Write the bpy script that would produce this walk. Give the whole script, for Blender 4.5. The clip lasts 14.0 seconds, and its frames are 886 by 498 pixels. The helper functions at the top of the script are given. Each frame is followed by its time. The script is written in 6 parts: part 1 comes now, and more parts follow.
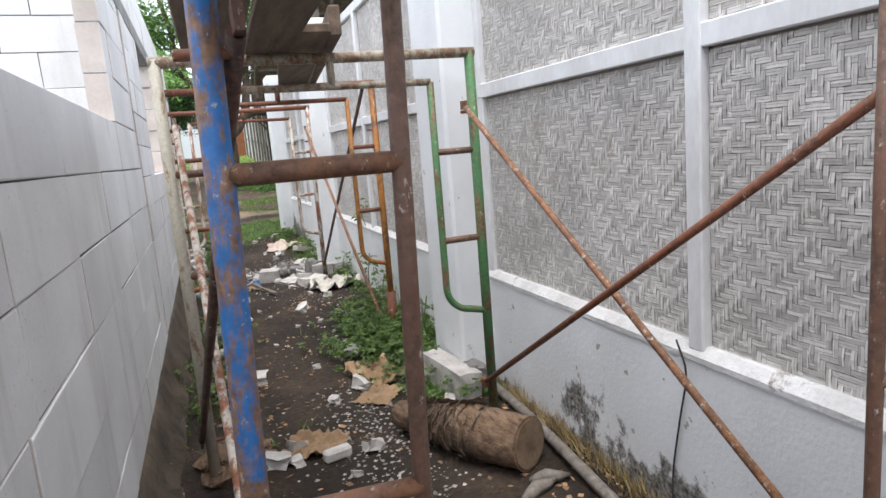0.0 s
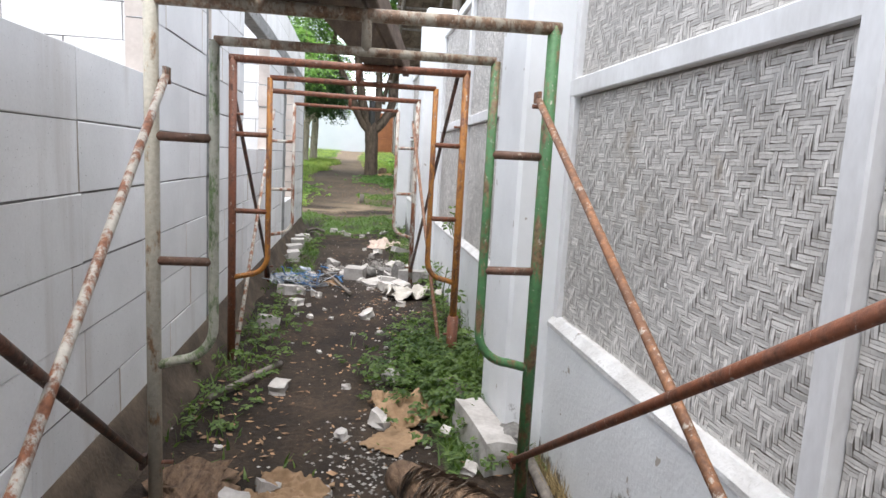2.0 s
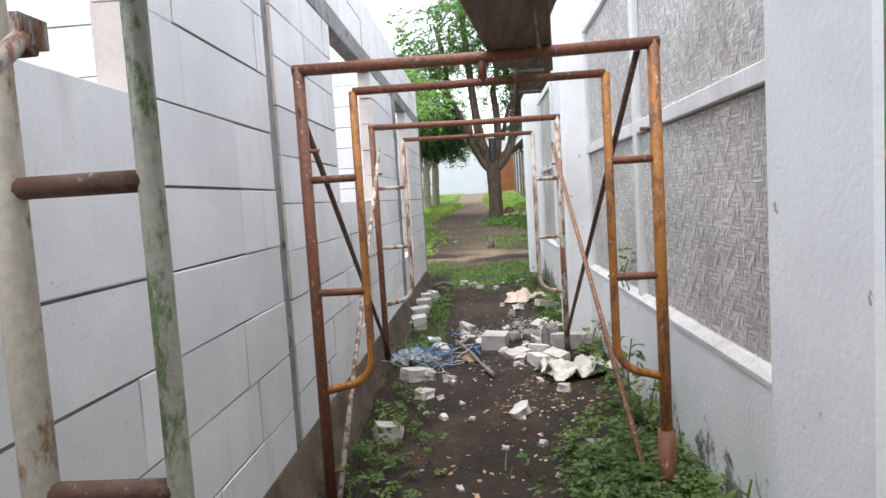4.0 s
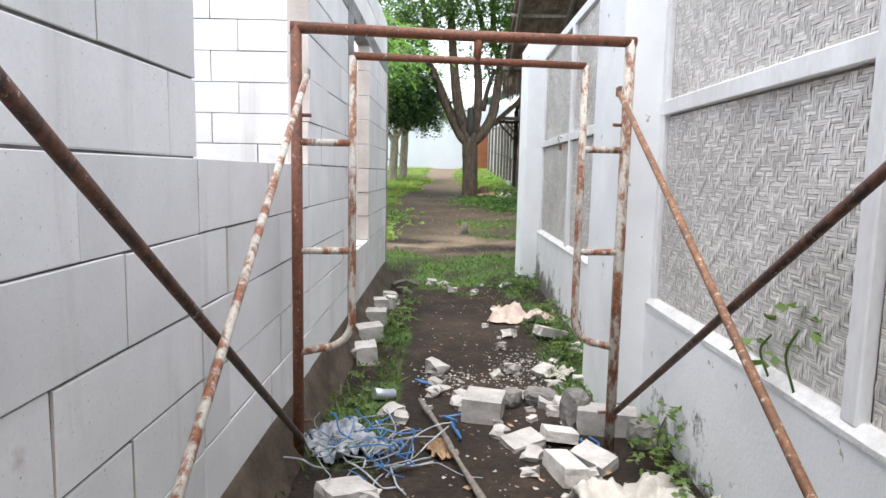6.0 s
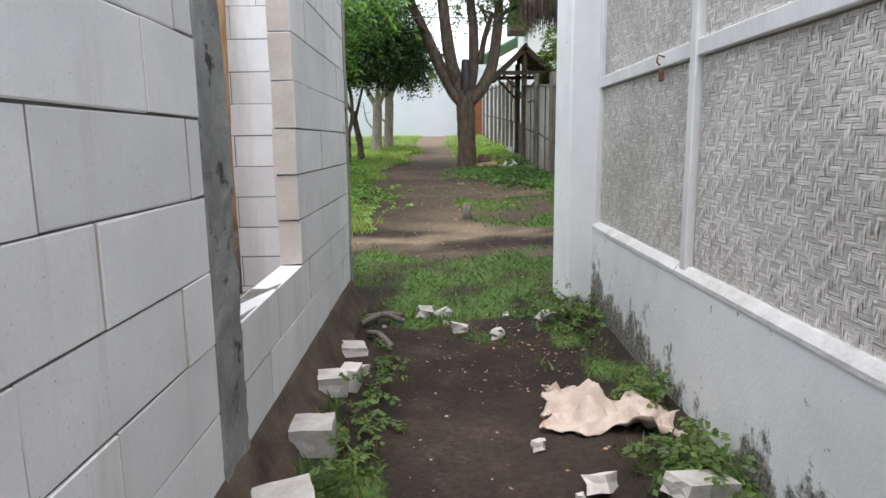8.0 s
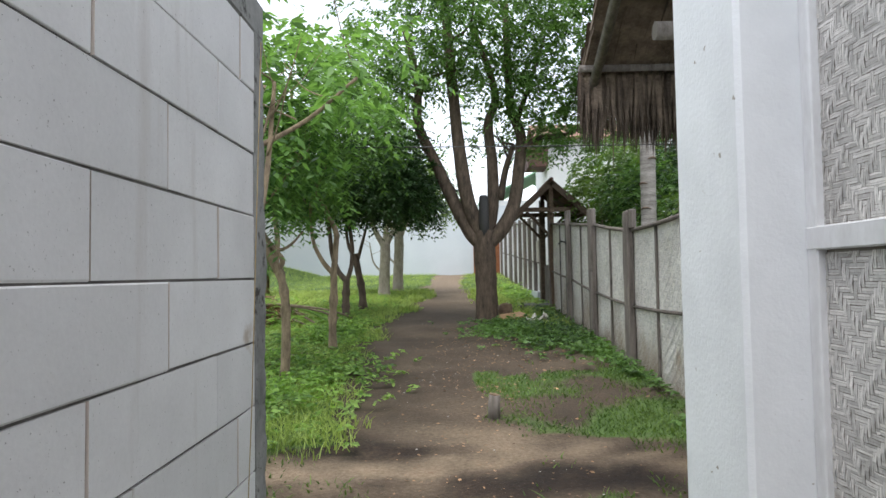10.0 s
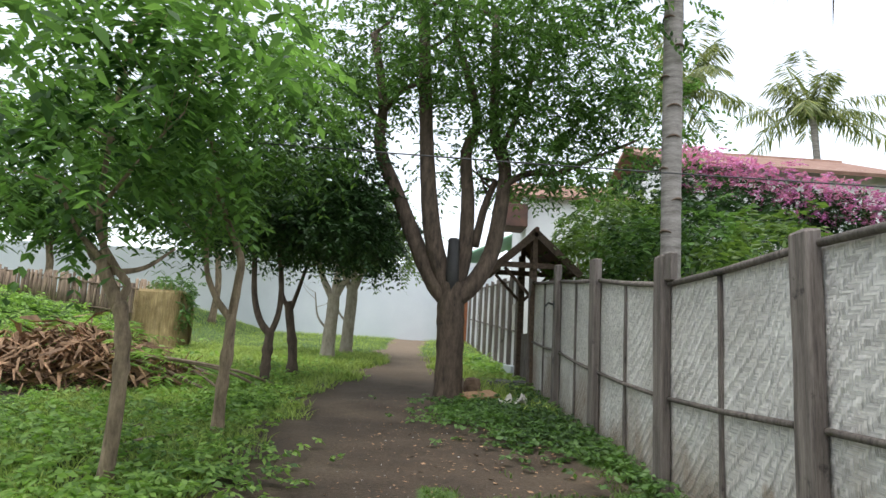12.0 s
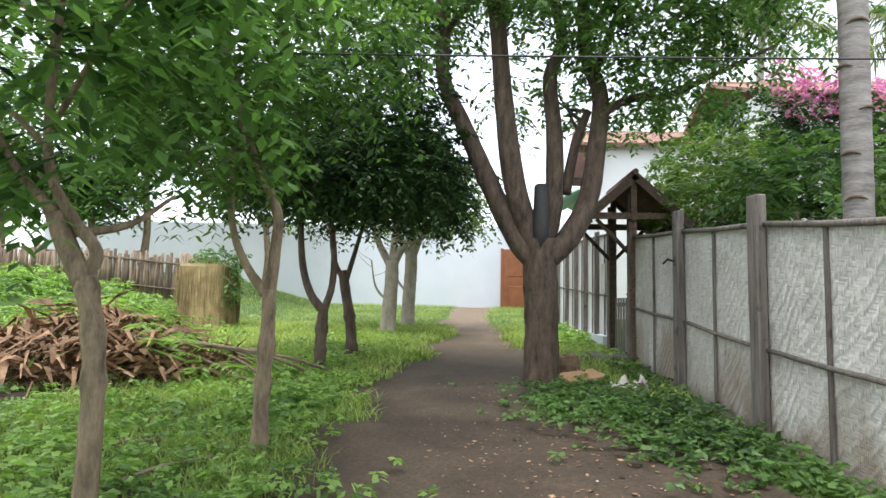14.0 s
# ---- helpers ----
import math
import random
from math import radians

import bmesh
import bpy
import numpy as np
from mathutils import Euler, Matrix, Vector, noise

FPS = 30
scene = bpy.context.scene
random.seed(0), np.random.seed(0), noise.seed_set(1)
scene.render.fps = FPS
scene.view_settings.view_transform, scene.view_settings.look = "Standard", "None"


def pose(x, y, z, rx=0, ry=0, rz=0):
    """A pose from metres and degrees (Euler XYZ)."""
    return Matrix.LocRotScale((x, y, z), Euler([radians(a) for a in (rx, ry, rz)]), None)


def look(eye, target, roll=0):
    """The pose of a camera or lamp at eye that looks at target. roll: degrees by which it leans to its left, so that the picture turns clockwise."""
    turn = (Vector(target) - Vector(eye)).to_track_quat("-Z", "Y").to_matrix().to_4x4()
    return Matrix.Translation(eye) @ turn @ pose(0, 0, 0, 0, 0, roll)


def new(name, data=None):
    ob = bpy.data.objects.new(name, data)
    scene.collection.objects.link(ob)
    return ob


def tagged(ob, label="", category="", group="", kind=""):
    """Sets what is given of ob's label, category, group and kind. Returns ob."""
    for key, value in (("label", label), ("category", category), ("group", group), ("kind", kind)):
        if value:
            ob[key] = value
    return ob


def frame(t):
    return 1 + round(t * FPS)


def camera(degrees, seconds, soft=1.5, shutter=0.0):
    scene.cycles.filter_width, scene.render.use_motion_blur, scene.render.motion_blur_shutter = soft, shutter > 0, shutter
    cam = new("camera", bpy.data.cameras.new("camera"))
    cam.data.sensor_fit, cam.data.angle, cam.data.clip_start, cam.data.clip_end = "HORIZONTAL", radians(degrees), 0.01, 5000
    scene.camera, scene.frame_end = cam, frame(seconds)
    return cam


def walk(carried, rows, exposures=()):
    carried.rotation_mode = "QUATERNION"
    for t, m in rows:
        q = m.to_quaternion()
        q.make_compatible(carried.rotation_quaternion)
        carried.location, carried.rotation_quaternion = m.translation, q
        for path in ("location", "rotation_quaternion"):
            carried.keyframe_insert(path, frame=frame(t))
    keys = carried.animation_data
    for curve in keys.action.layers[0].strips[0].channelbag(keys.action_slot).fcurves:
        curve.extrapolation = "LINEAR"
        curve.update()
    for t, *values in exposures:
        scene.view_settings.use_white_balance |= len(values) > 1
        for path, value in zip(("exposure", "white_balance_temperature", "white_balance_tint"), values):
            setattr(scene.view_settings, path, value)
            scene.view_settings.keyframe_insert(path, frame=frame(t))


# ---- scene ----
cam = camera(70.2, 14.0)
PATH = [
    (0, (0.048, 0.128, 1.238), (0.728, 1.98, 0.907), -4.7),
    (0.5, (0.185, 0.298, 1.218), (0.933, 2.123, 0.884), -4.9),
    (0.6, (0.203, 0.344, 1.227), (0.961, 2.166, 0.9), -4.1),
    (1, (0.27, 0.472, 1.243), (1.052, 2.301, 1.042), -1.2),
    (1.5, (0.375, 0.566, 1.241), (1.039, 2.442, 1.039), -0.5),
    (2, (0.553, 0.631, 1.174), (0.831, 2.591, 0.895), 3.1),
    (2.1, (0.526, 0.659, 1.192), (0.824, 2.614, 0.895), 2.6),
    (2.5, (0.576, 0.886, 1.148), (0.768, 2.856, 0.862), 1.6),
    (3, (0.577, 1.301, 1.095), (0.591, 3.286, 0.852), 0.2),
    (3.5, (0.581, 1.565, 1.156), (0.503, 3.558, 1.008), -4.2),
    (3.6, (0.575, 1.61, 1.156), (0.487, 3.603, 1.007), -4.2),
    (3.7, (0.559, 1.678, 1.155), (0.445, 3.669, 1.005), -4.4),
    (5.8, (0.357, 3.667, 1.155), (0.349, 5.656, 0.945), 1.7),
    (6, (0.361, 3.869, 1.154), (0.355, 5.854, 0.915), 1.2),
    (6.5, (0.385, 4.518, 1.106), (0.407, 6.48, 0.718), 1.1),
    (7, (0.37, 5.115, 1.143), (0.433, 7.081, 0.777), 1.4),
    (7.5, (0.37, 5.746, 1.124), (0.279, 7.714, 0.784), 0.7),
    (8, (0.318, 6.418, 1.114), (0.333, 8.39, 0.779), -0.7),
    (8.5, (0.406, 7.028, 1.211), (0.47, 9.015, 0.995), -1.4),
    (8.8, (0.369, 7.362, 1.316), (0.383, 9.361, 1.29), -0.2),
    (9, (0.334, 7.575, 1.371), (0.331, 9.574, 1.402), -0.4),
    (9.2, (0.334, 7.765, 1.426), (0.319, 9.765, 1.444), -1.5),
    (11.3, (0.416, 10.409, 1.293), (0.409, 12.398, 1.508), 1.6),
    (11.5, (0.448, 10.633, 1.302), (0.498, 12.622, 1.511), 1.3),
    (12, (0.481, 11.16, 1.307), (0.548, 13.137, 1.603), 3.2),
    (12.5, (0.404, 11.623, 1.311), (0.399, 13.607, 1.558), 2.6),
    (13, (0.379, 12.103, 1.342), (0.337, 14.092, 1.551), 3.9),
    (13.5, (0.211, 12.51, 1.381), (0.133, 14.498, 1.587), 1.9),
    (14, (0.106, 12.867, 1.372), (0.024, 14.857, 1.555), 1.2),
]
EXPOSURES = [(0, 1.97), (0.8, 2.12), (1.5, 2.15), (3.5, 2.0), (6, 2.1), (7.2, 2.05), (8.2, 1.7), (9, 1.75), (10.2, 1.6), (11.5, 1.68), (12.2, 1.42), (13, 1.48), (14, 1.95)]
walk(cam, [(t, look(eye, target, roll)) for t, eye, target, roll in PATH], EXPOSURES)
# ---- world and light ----
SUN_ELEV, SUN_AZ = 76.0, 200.0
world = bpy.data.worlds.new("sky")
scene.world = world
world.use_nodes = True
wn, wl = world.node_tree.nodes, world.node_tree.links
sky = wn.new("ShaderNodeTexSky")
sky.sky_type, sky.sun_disc = "NISHITA", False
sky.sun_elevation, sky.sun_rotation = radians(SUN_ELEV), radians(SUN_AZ)
sky.dust_density = 1.5
haze = wn.new("ShaderNodeHueSaturation")
haze.inputs["Saturation"].default_value = 0.36
wl.new(sky.outputs[0], haze.inputs["Color"])
wl.new(haze.outputs[0], wn["Background"].inputs[0])
wn["Background"].inputs[1].default_value = 0.15
sun = new("sun", bpy.data.lights.new("sun", "SUN"))
sun.data.energy, sun.data.angle, sun.data.color = 0.5, radians(35), (1.0, 0.97, 0.94)
sun.matrix_world = look((0, 0, 30), (30 * -math.sin(radians(SUN_AZ)) / math.tan(radians(SUN_ELEV)), 30 * -math.cos(radians(SUN_AZ)) / math.tan(radians(SUN_ELEV)), 0))


# ---- materials ----
def material(name, rough=0.8, metal=0.0):
    m = bpy.data.materials.new(name)
    m.use_nodes = True
    b = m.node_tree.nodes["Principled BSDF"]
    b.inputs["Roughness"].default_value, b.inputs["Metallic"].default_value = rough, metal
    return m, m.node_tree.nodes, m.node_tree.links, b


def noise_node(n, l, scale, detail=4.0, rough=0.55, coord="Object", stretch=None):
    t = n.new("ShaderNodeTexCoord")
    x = n.new("ShaderNodeTexNoise")
    x.inputs["Scale"].default_value, x.inputs["Detail"].default_value, x.inputs["Roughness"].default_value = scale, detail, rough
    if coord == "World":
        t = n.new("ShaderNodeNewGeometry")
        src = t.outputs["Position"]
    else:
        src = t.outputs[coord]
    if stretch:
        mp = n.new("ShaderNodeMapping")
        mp.inputs["Scale"].default_value = stretch
        l.new(src, mp.inputs["Vector"])
        src = mp.outputs[0]
    l.new(src, x.inputs["Vector"])
    return x


def ramp(n, l, src, stops):
    r = n.new("ShaderNodeValToRGB")
    r.color_ramp.elements[0].position, r.color_ramp.elements[0].color = stops[0][0], (*stops[0][1], 1)
    r.color_ramp.elements[1].position, r.color_ramp.elements[1].color = stops[-1][0], (*stops[-1][1], 1)
    for p, c in stops[1:-1]:
        r.color_ramp.elements.new(p).color = (*c, 1)
    l.new(src, r.inputs[0])
    return r


def mix(n, l, fac, a, b, mode="MIX"):
    m = n.new("ShaderNodeMix")
    m.data_type, m.blend_type = "RGBA", mode
    for sock, v in ((m.inputs[0], fac), (m.inputs[6], a), (m.inputs[7], b)):
        if isinstance(v, (int, float)):
            sock.default_value = v
        elif isinstance(v, tuple):
            sock.default_value = (*v, 1)
        else:
            l.new(v, sock)
    return m.outputs[2]


def bump(n, l, b, src, strength, dist=0.01):
    k = n.new("ShaderNodeBump")
    k.inputs["Strength"].default_value, k.inputs["Distance"].default_value = strength, dist
    l.new(src, k.inputs["Height"])
    l.new(k.outputs[0], b.inputs["Normal"])


def grained(name, c1, c2, scale=6.0, fine=60.0, rough=0.85, bumpy=0.3, dist=0.005, vary=0.0, island=False, coord="World", stretch=None, stain=None, metal=0.0, drips=None, splash=None):
    """Two scales of colour and a fine relief; vary: how far alike pieces differ; stain: colour, threshold, scale; splash: dried mud where the mesh says so."""
    m, n, l, b = material(name, rough, metal)
    big, small = noise_node(n, l, scale, 5, 0.6, coord, stretch), noise_node(n, l, fine, 3, 0.6, coord, stretch)
    add = n.new("ShaderNodeMath")
    add.operation = "MULTIPLY_ADD"
    l.new(small.outputs[0], add.inputs[0])
    add.inputs[1].default_value = 0.35
    l.new(big.outputs[0], add.inputs[2])
    col = ramp(n, l, add.outputs[0], [(0.45, c1), (0.9, c2)]).outputs[0]
    if vary:
        if island:
            src = n.new("ShaderNodeNewGeometry").outputs["Random Per Island"]
        else:
            src = n.new("ShaderNodeObjectInfo").outputs["Random"]
        k = n.new("ShaderNodeMapRange")
        k.inputs[3].default_value, k.inputs[4].default_value = 1 - vary, 1 + vary * 0.6
        l.new(src, k.inputs[0])
        hs = n.new("ShaderNodeHueSaturation")
        l.new(k.outputs[0], hs.inputs["Value"])
        l.new(col, hs.inputs["Color"])
        col = hs.outputs[0]
    if drips:
        s = noise_node(n, l, 5.0, 6, 0.65, "World", (1, 1, 0.1))
        f = ramp(n, l, s.outputs[0], [(0.56, (0, 0, 0)), (0.72, (0.7, 0.7, 0.7))])
        col = mix(n, l, f.outputs[0], col, drips)
        p = noise_node(n, l, 160, 2, 0.5, "World")
        f = ramp(n, l, p.outputs[0], [(0.70, (0, 0, 0)), (0.74, (0.8, 0.8, 0.8))])
        col = mix(n, l, f.outputs[0], col, (0.3, 0.28, 0.26))
    if stain:
        sc, th, ss = stain
        s = noise_node(n, l, ss, 6, 0.7, "World")
        f = ramp(n, l, s.outputs[0], [(th, (0, 0, 0)), (th + 0.08, (1, 1, 1))])
        col = mix(n, l, f.outputs[0], col, sc)
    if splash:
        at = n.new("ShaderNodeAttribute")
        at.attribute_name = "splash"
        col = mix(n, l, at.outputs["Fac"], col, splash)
    l.new(col, b.inputs["Base Color"])
    bump(n, l, b, add.outputs[0], bumpy, dist)
    return m


def painted_tube(name, paint, rust, amount, rust2=None, scale=14.0, plaster=0.61):
    """Old paint that has flaked off to rust and plaster spots."""
    m, n, l, b = material(name, 0.6)
    big = noise_node(n, l, scale * 1.7, 9, 0.74, "World", (1, 1, 0.4))
    f = ramp(n, l, big.outputs[0], [(amount - 0.045, (0, 0, 0)), (amount + 0.045, (1, 1, 1))])
    fine = noise_node(n, l, 70, 4, 0.6, "World")
    rusty = ramp(n, l, fine.outputs[0], [(0.3, tuple(c * 0.55 for c in rust)), (0.7, rust2 or tuple(min(1, c * 1.5) for c in rust))])
    pv = ramp(n, l, fine.outputs[0], [(0.25, tuple(c * 0.7 for c in paint)), (0.7, paint)])
    col = mix(n, l, f.outputs[0], rusty.outputs[0], pv.outputs[0])
    spots = noise_node(n, l, 60, 5, 0.75, "World", (1, 1, 0.6))
    sf = ramp(n, l, spots.outputs[0], [(plaster, (0, 0, 0)), (plaster + 0.07, (0.9, 0.9, 0.9))])
    col = mix(n, l, sf.outputs[0], col, (0.5, 0.45, 0.38))
    l.new(col, b.inputs["Base Color"])
    add = n.new("ShaderNodeMath")
    add.operation = "ADD"
    l.new(big.outputs[0], add.inputs[0])
    l.new(spots.outputs[0], add.inputs[1])
    bump(n, l, b, add.outputs[0], 0.5, 0.004)
    return m


def leafy(name, c1, c2, rough=0.5, trans=0.42):
    m, n, l, b = material(name, rough)
    g = n.new("ShaderNodeNewGeometry")
    big = noise_node(n, l, 0.9, 2, 0.5, "World")
    add = n.new("ShaderNodeMath")
    add.operation = "MULTIPLY_ADD"
    l.new(g.outputs["Random Per Island"], add.inputs[0])
    add.inputs[1].default_value = 0.55
    l.new(big.outputs[0], add.inputs[2])
    col = ramp(n, l, add.outputs[0], [(0.35, c1), (1.0, c2)])
    l.new(col.outputs[0], b.inputs["Base Color"])
    tr = n.new("ShaderNodeBsdfTranslucent")
    l.new(mix(n, l, 1.0, col.outputs[0], (1.3, 1.4, 0.75), "MULTIPLY"), tr.inputs[0])
    mx = n.new("ShaderNodeMixShader")
    mx.inputs[0].default_value = trans
    l.new(b.outputs[0], mx.inputs[1])
    l.new(tr.outputs[0], mx.inputs[2])
    l.new(mx.outputs[0], n["Material Output"].inputs[0])
    return m


def limewash(name, base, stain_z, amount):
    """White lime paint on rough render, with black mould in patches and drips near its foot."""
    m, n, l, b = material(name, 0.85)
    big, fine = noise_node(n, l, 2.2, 5, 0.6, "World"), noise_node(n, l, 55, 4, 0.6, "World")
    col = ramp(n, l, big.outputs[0], [(0.3, tuple(c * 0.86 for c in base)), (0.65, base)]).outputs[0]
    st = noise_node(n, l, 3.6, 9, 0.74, "World", (1, 1, 0.85))
    g = n.new("ShaderNodeSeparateXYZ")
    l.new(n.new("ShaderNodeNewGeometry").outputs["Position"], g.inputs[0])
    k = n.new("ShaderNodeMapRange")
    k.inputs[1].default_value, k.inputs[2].default_value, k.inputs[3].default_value, k.inputs[4].default_value = 0.0, stain_z, amount, -0.12
    l.new(g.outputs[2], k.inputs[0])
    add = n.new("ShaderNodeMath")
    l.new(st.outputs[0], add.inputs[0])
    l.new(k.outputs[0], add.inputs[1])
    far = noise_node(n, l, 0.55, 2, 0.5, "World")
    where = n.new("ShaderNodeMath")
    where.operation = "MULTIPLY_ADD"
    l.new(far.outputs[0], where.inputs[0])
    where.inputs[1].default_value = 0.6
    l.new(add.outputs[0], where.inputs[2])
    f = ramp(n, l, where.outputs[0], [(0.89, (0, 0, 0)), (0.95, (1, 1, 1))])
    mould = ramp(n, l, fine.outputs[0], [(0.35, (0.05, 0.045, 0.04)), (0.65, (0.33, 0.31, 0.28))])
    col = mix(n, l, f.outputs[0], col, mould.outputs[0])
    chip = noise_node(n, l, 13, 3, 0.6, "World")
    cf = ramp(n, l, chip.outputs[0], [(0.69, (0, 0, 0)), (0.71, (1, 1, 1))])
    col = mix(n, l, cf.outputs[0], col, (0.42, 0.38, 0.33))
    l.new(col, b.inputs["Base Color"])
    bump(n, l, b, fine.outputs[0], 0.35, 0.006)
    return m


M_BLOCK = grained("aerated_block", (0.71, 0.70, 0.69), (0.84, 0.83, 0.82), 3.0, 90, 0.95, 0.35, 0.003, vary=0.09, stain=((0.52, 0.45, 0.38), 0.67, 2.3), drips=(0.58, 0.545, 0.51))
M_BLOCK_END = grained("aerated_block_cut", (0.58, 0.50, 0.44), (0.74, 0.66, 0.59), 6.0, 60, 0.95, 0.6, 0.006, vary=0.08)
M_MORTAR = grained("mortar", (0.07, 0.065, 0.06), (0.24, 0.225, 0.21), 8, 70, 0.95, 0.5)
M_CONCRETE = grained("bare_concrete", (0.17, 0.17, 0.165), (0.34, 0.335, 0.32), 5, 50, 0.9, 0.6, 0.008, stain=((0.05, 0.045, 0.04), 0.57, 11))
M_FOOTING = grained("dirty_footing", (0.026, 0.018, 0.012), (0.12, 0.088, 0.06), 5, 50, 0.95, 0.9, 0.015)
M_LIME = limewash("limewash", (0.82, 0.83, 0.83), 0.5, 0.16)
M_SILL = grained("dirty_limewash", (0.52, 0.505, 0.485), (0.74, 0.735, 0.725), 6, 60, 0.95, 0.9, 0.012, stain=((0.24, 0.20, 0.16), 0.63, 6))
M_PILLAR = limewash("pillar_limewash", (0.84, 0.85, 0.85), 0.35, 0.02)
M_WOODWHITE = grained("white_painted_timber", (0.62, 0.61, 0.60), (0.82, 0.82, 0.82), 5, 60, 0.6, 0.3, 0.003, stain=((0.33, 0.28, 0.23), 0.70, 6), stretch=(1, 1, 0.4))
M_WEAVE = grained("woven_bamboo", (0.50, 0.475, 0.44), (0.81, 0.775, 0.73), 2.0, 45, 0.75, 0.35, 0.003, vary=0.28, island=True, stain=((0.42, 0.37, 0.31), 0.64, 2.6))
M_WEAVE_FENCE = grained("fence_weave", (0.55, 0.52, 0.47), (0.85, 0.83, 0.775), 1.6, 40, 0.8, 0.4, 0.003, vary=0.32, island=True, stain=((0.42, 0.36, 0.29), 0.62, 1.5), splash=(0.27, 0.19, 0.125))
M_POST = grained("grey_fence_timber", (0.075, 0.062, 0.054), (0.25, 0.215, 0.185), 5, 40, 0.9, 0.7, 0.006, vary=0.2, stretch=(7, 7, 0.4), stain=((0.045, 0.04, 0.035), 0.6, 4))
M_FENCEFAR = grained("white_fence_panel", (0.66, 0.65, 0.635), (0.82, 0.81, 0.80), 1.2, 30, 0.85, 0.3, stain=((0.40, 0.36, 0.31), 0.66, 1.5))
M_BACKING = grained("weave_backing", (0.25, 0.22, 0.19), (0.39, 0.355, 0.315), 4, 40, 0.9)
M_BLUE = painted_tube("blue_flaking_tube", (0.03, 0.17, 0.46), (0.22, 0.125, 0.075), 0.495, scale=22.0)
M_BROWN = painted_tube("brown_rust_tube", (0.17, 0.085, 0.055), (0.13, 0.075, 0.05), 0.5)
M_GREEN = painted_tube("green_flaking_tube", (0.075, 0.20, 0.075), (0.16, 0.10, 0.05), 0.47)
M_PALE = painted_tube("pale_flaking_tube", (0.50, 0.46, 0.37), (0.24, 0.14, 0.07), 0.42)
M_ORANGE = painted_tube("orange_flaking_tube", (0.42, 0.17, 0.03), (0.17, 0.07, 0.03), 0.47)
M_PALEGREEN = painted_tube("pale_green_tube", (0.46, 0.45, 0.36), (0.12, 0.17, 0.07), 0.46, scale=18.0)
M_TOPBAR = painted_tube("pale_brown_tube", (0.40, 0.35, 0.27), (0.19, 0.115, 0.07), 0.5)
M_RUNG = painted_tube("worn_brown_tube", (0.27, 0.125, 0.065), (0.17, 0.085, 0.05), 0.5)
M_RUST = painted_tube("rust_red_tube", (0.22, 0.075, 0.035), (0.14, 0.055, 0.03), 0.5)
M_RUSTWHITE = painted_tube("whitened_rust_tube", (0.58, 0.54, 0.47), (0.22, 0.085, 0.04), 0.50)
M_RUSTBRACE = painted_tube("rust_brace", (0.19, 0.09, 0.048), (0.24, 0.11, 0.052), 0.5, plaster=0.57)
M_DARKBRACE = painted_tube("dark_brace", (0.065, 0.038, 0.030), (0.12, 0.055, 0.035), 0.5)
M_PLANK = grained("old_plank", (0.06, 0.042, 0.03), (0.19, 0.13, 0.09), 4, 30, 0.9, 0.5, 0.005, vary=0.3, stretch=(6, 0.6, 6))
M_NEWWOOD = grained("sawn_timber", (0.28, 0.145, 0.06), (0.50, 0.31, 0.15), 6, 40, 0.7, 0.3, 0.003, vary=0.15, stretch=(5, 5, 0.6))
M_GREYWOOD = grained("weathered_post", (0.10, 0.085, 0.07), (0.26, 0.23, 0.20), 6, 45, 0.9, 0.6, 0.006, vary=0.2, stretch=(5, 5, 0.5))
M_BARK = grained("bark", (0.10, 0.072, 0.047), (0.36, 0.27, 0.175), 9, 45, 0.95, 0.9, 0.02, stretch=(2, 2, 0.6))
M_BARKDARK = grained("dark_bark", (0.04, 0.029, 0.021), (0.17, 0.122, 0.086), 8, 45, 0.95, 0.9, 0.02, stretch=(2, 2, 0.6), stain=((0.03, 0.024, 0.018), 0.6, 1.4))
M_BARKPALE = grained("pale_bark", (0.24, 0.20, 0.155), (0.46, 0.41, 0.33), 7, 40, 0.95, 0.7, 0.015, stretch=(1.5, 1.5, 0.8))
M_PALMTRUNK = grained("ringed_palm_trunk", (0.13, 0.115, 0.10), (0.36, 0.33, 0.30), 5, 40, 0.95, 0.8, 0.01, stretch=(0.5, 0.5, 3))
M_LEAF = leafy("tree_leaves", (0.015, 0.044, 0.016), (0.16, 0.285, 0.08), trans=0.42)
M_LEAFDARK = leafy("dark_leaves", (0.010, 0.030, 0.011), (0.045, 0.100, 0.028), trans=0.22)
# M_LEAFLIGHT also colours the alley grass, as a shaded copy of M_GRASS.
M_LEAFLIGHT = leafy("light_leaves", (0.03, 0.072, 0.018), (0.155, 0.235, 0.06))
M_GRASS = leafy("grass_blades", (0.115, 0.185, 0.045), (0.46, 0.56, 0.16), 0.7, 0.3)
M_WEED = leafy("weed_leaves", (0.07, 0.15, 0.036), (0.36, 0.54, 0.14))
# M_LEAFNEAR is a brighter M_LEAF with sunlight put into its colour.
M_LEAFNEAR = leafy("sunlit_leaves", (0.016, 0.050, 0.018), (0.20, 0.35, 0.11), trans=0.5)
M_FLOWER = leafy("magenta_bracts", (0.36, 0.07, 0.30), (0.68, 0.28, 0.60))
M_PALM = leafy("palm_fronds", (0.07, 0.11, 0.05), (0.30, 0.31, 0.14))
M_THATCH = grained("thatch", (0.05, 0.036, 0.026), (0.22, 0.165, 0.12), 9, 60, 0.95, 0.9, 0.02, vary=0.5, island=True)
M_POLE = grained("brown_split_bamboo", (0.12, 0.085, 0.06), (0.38, 0.285, 0.20), 5, 45, 0.9, 0.5, 0.004, vary=0.55, island=True, stretch=(3, 3, 0.5))
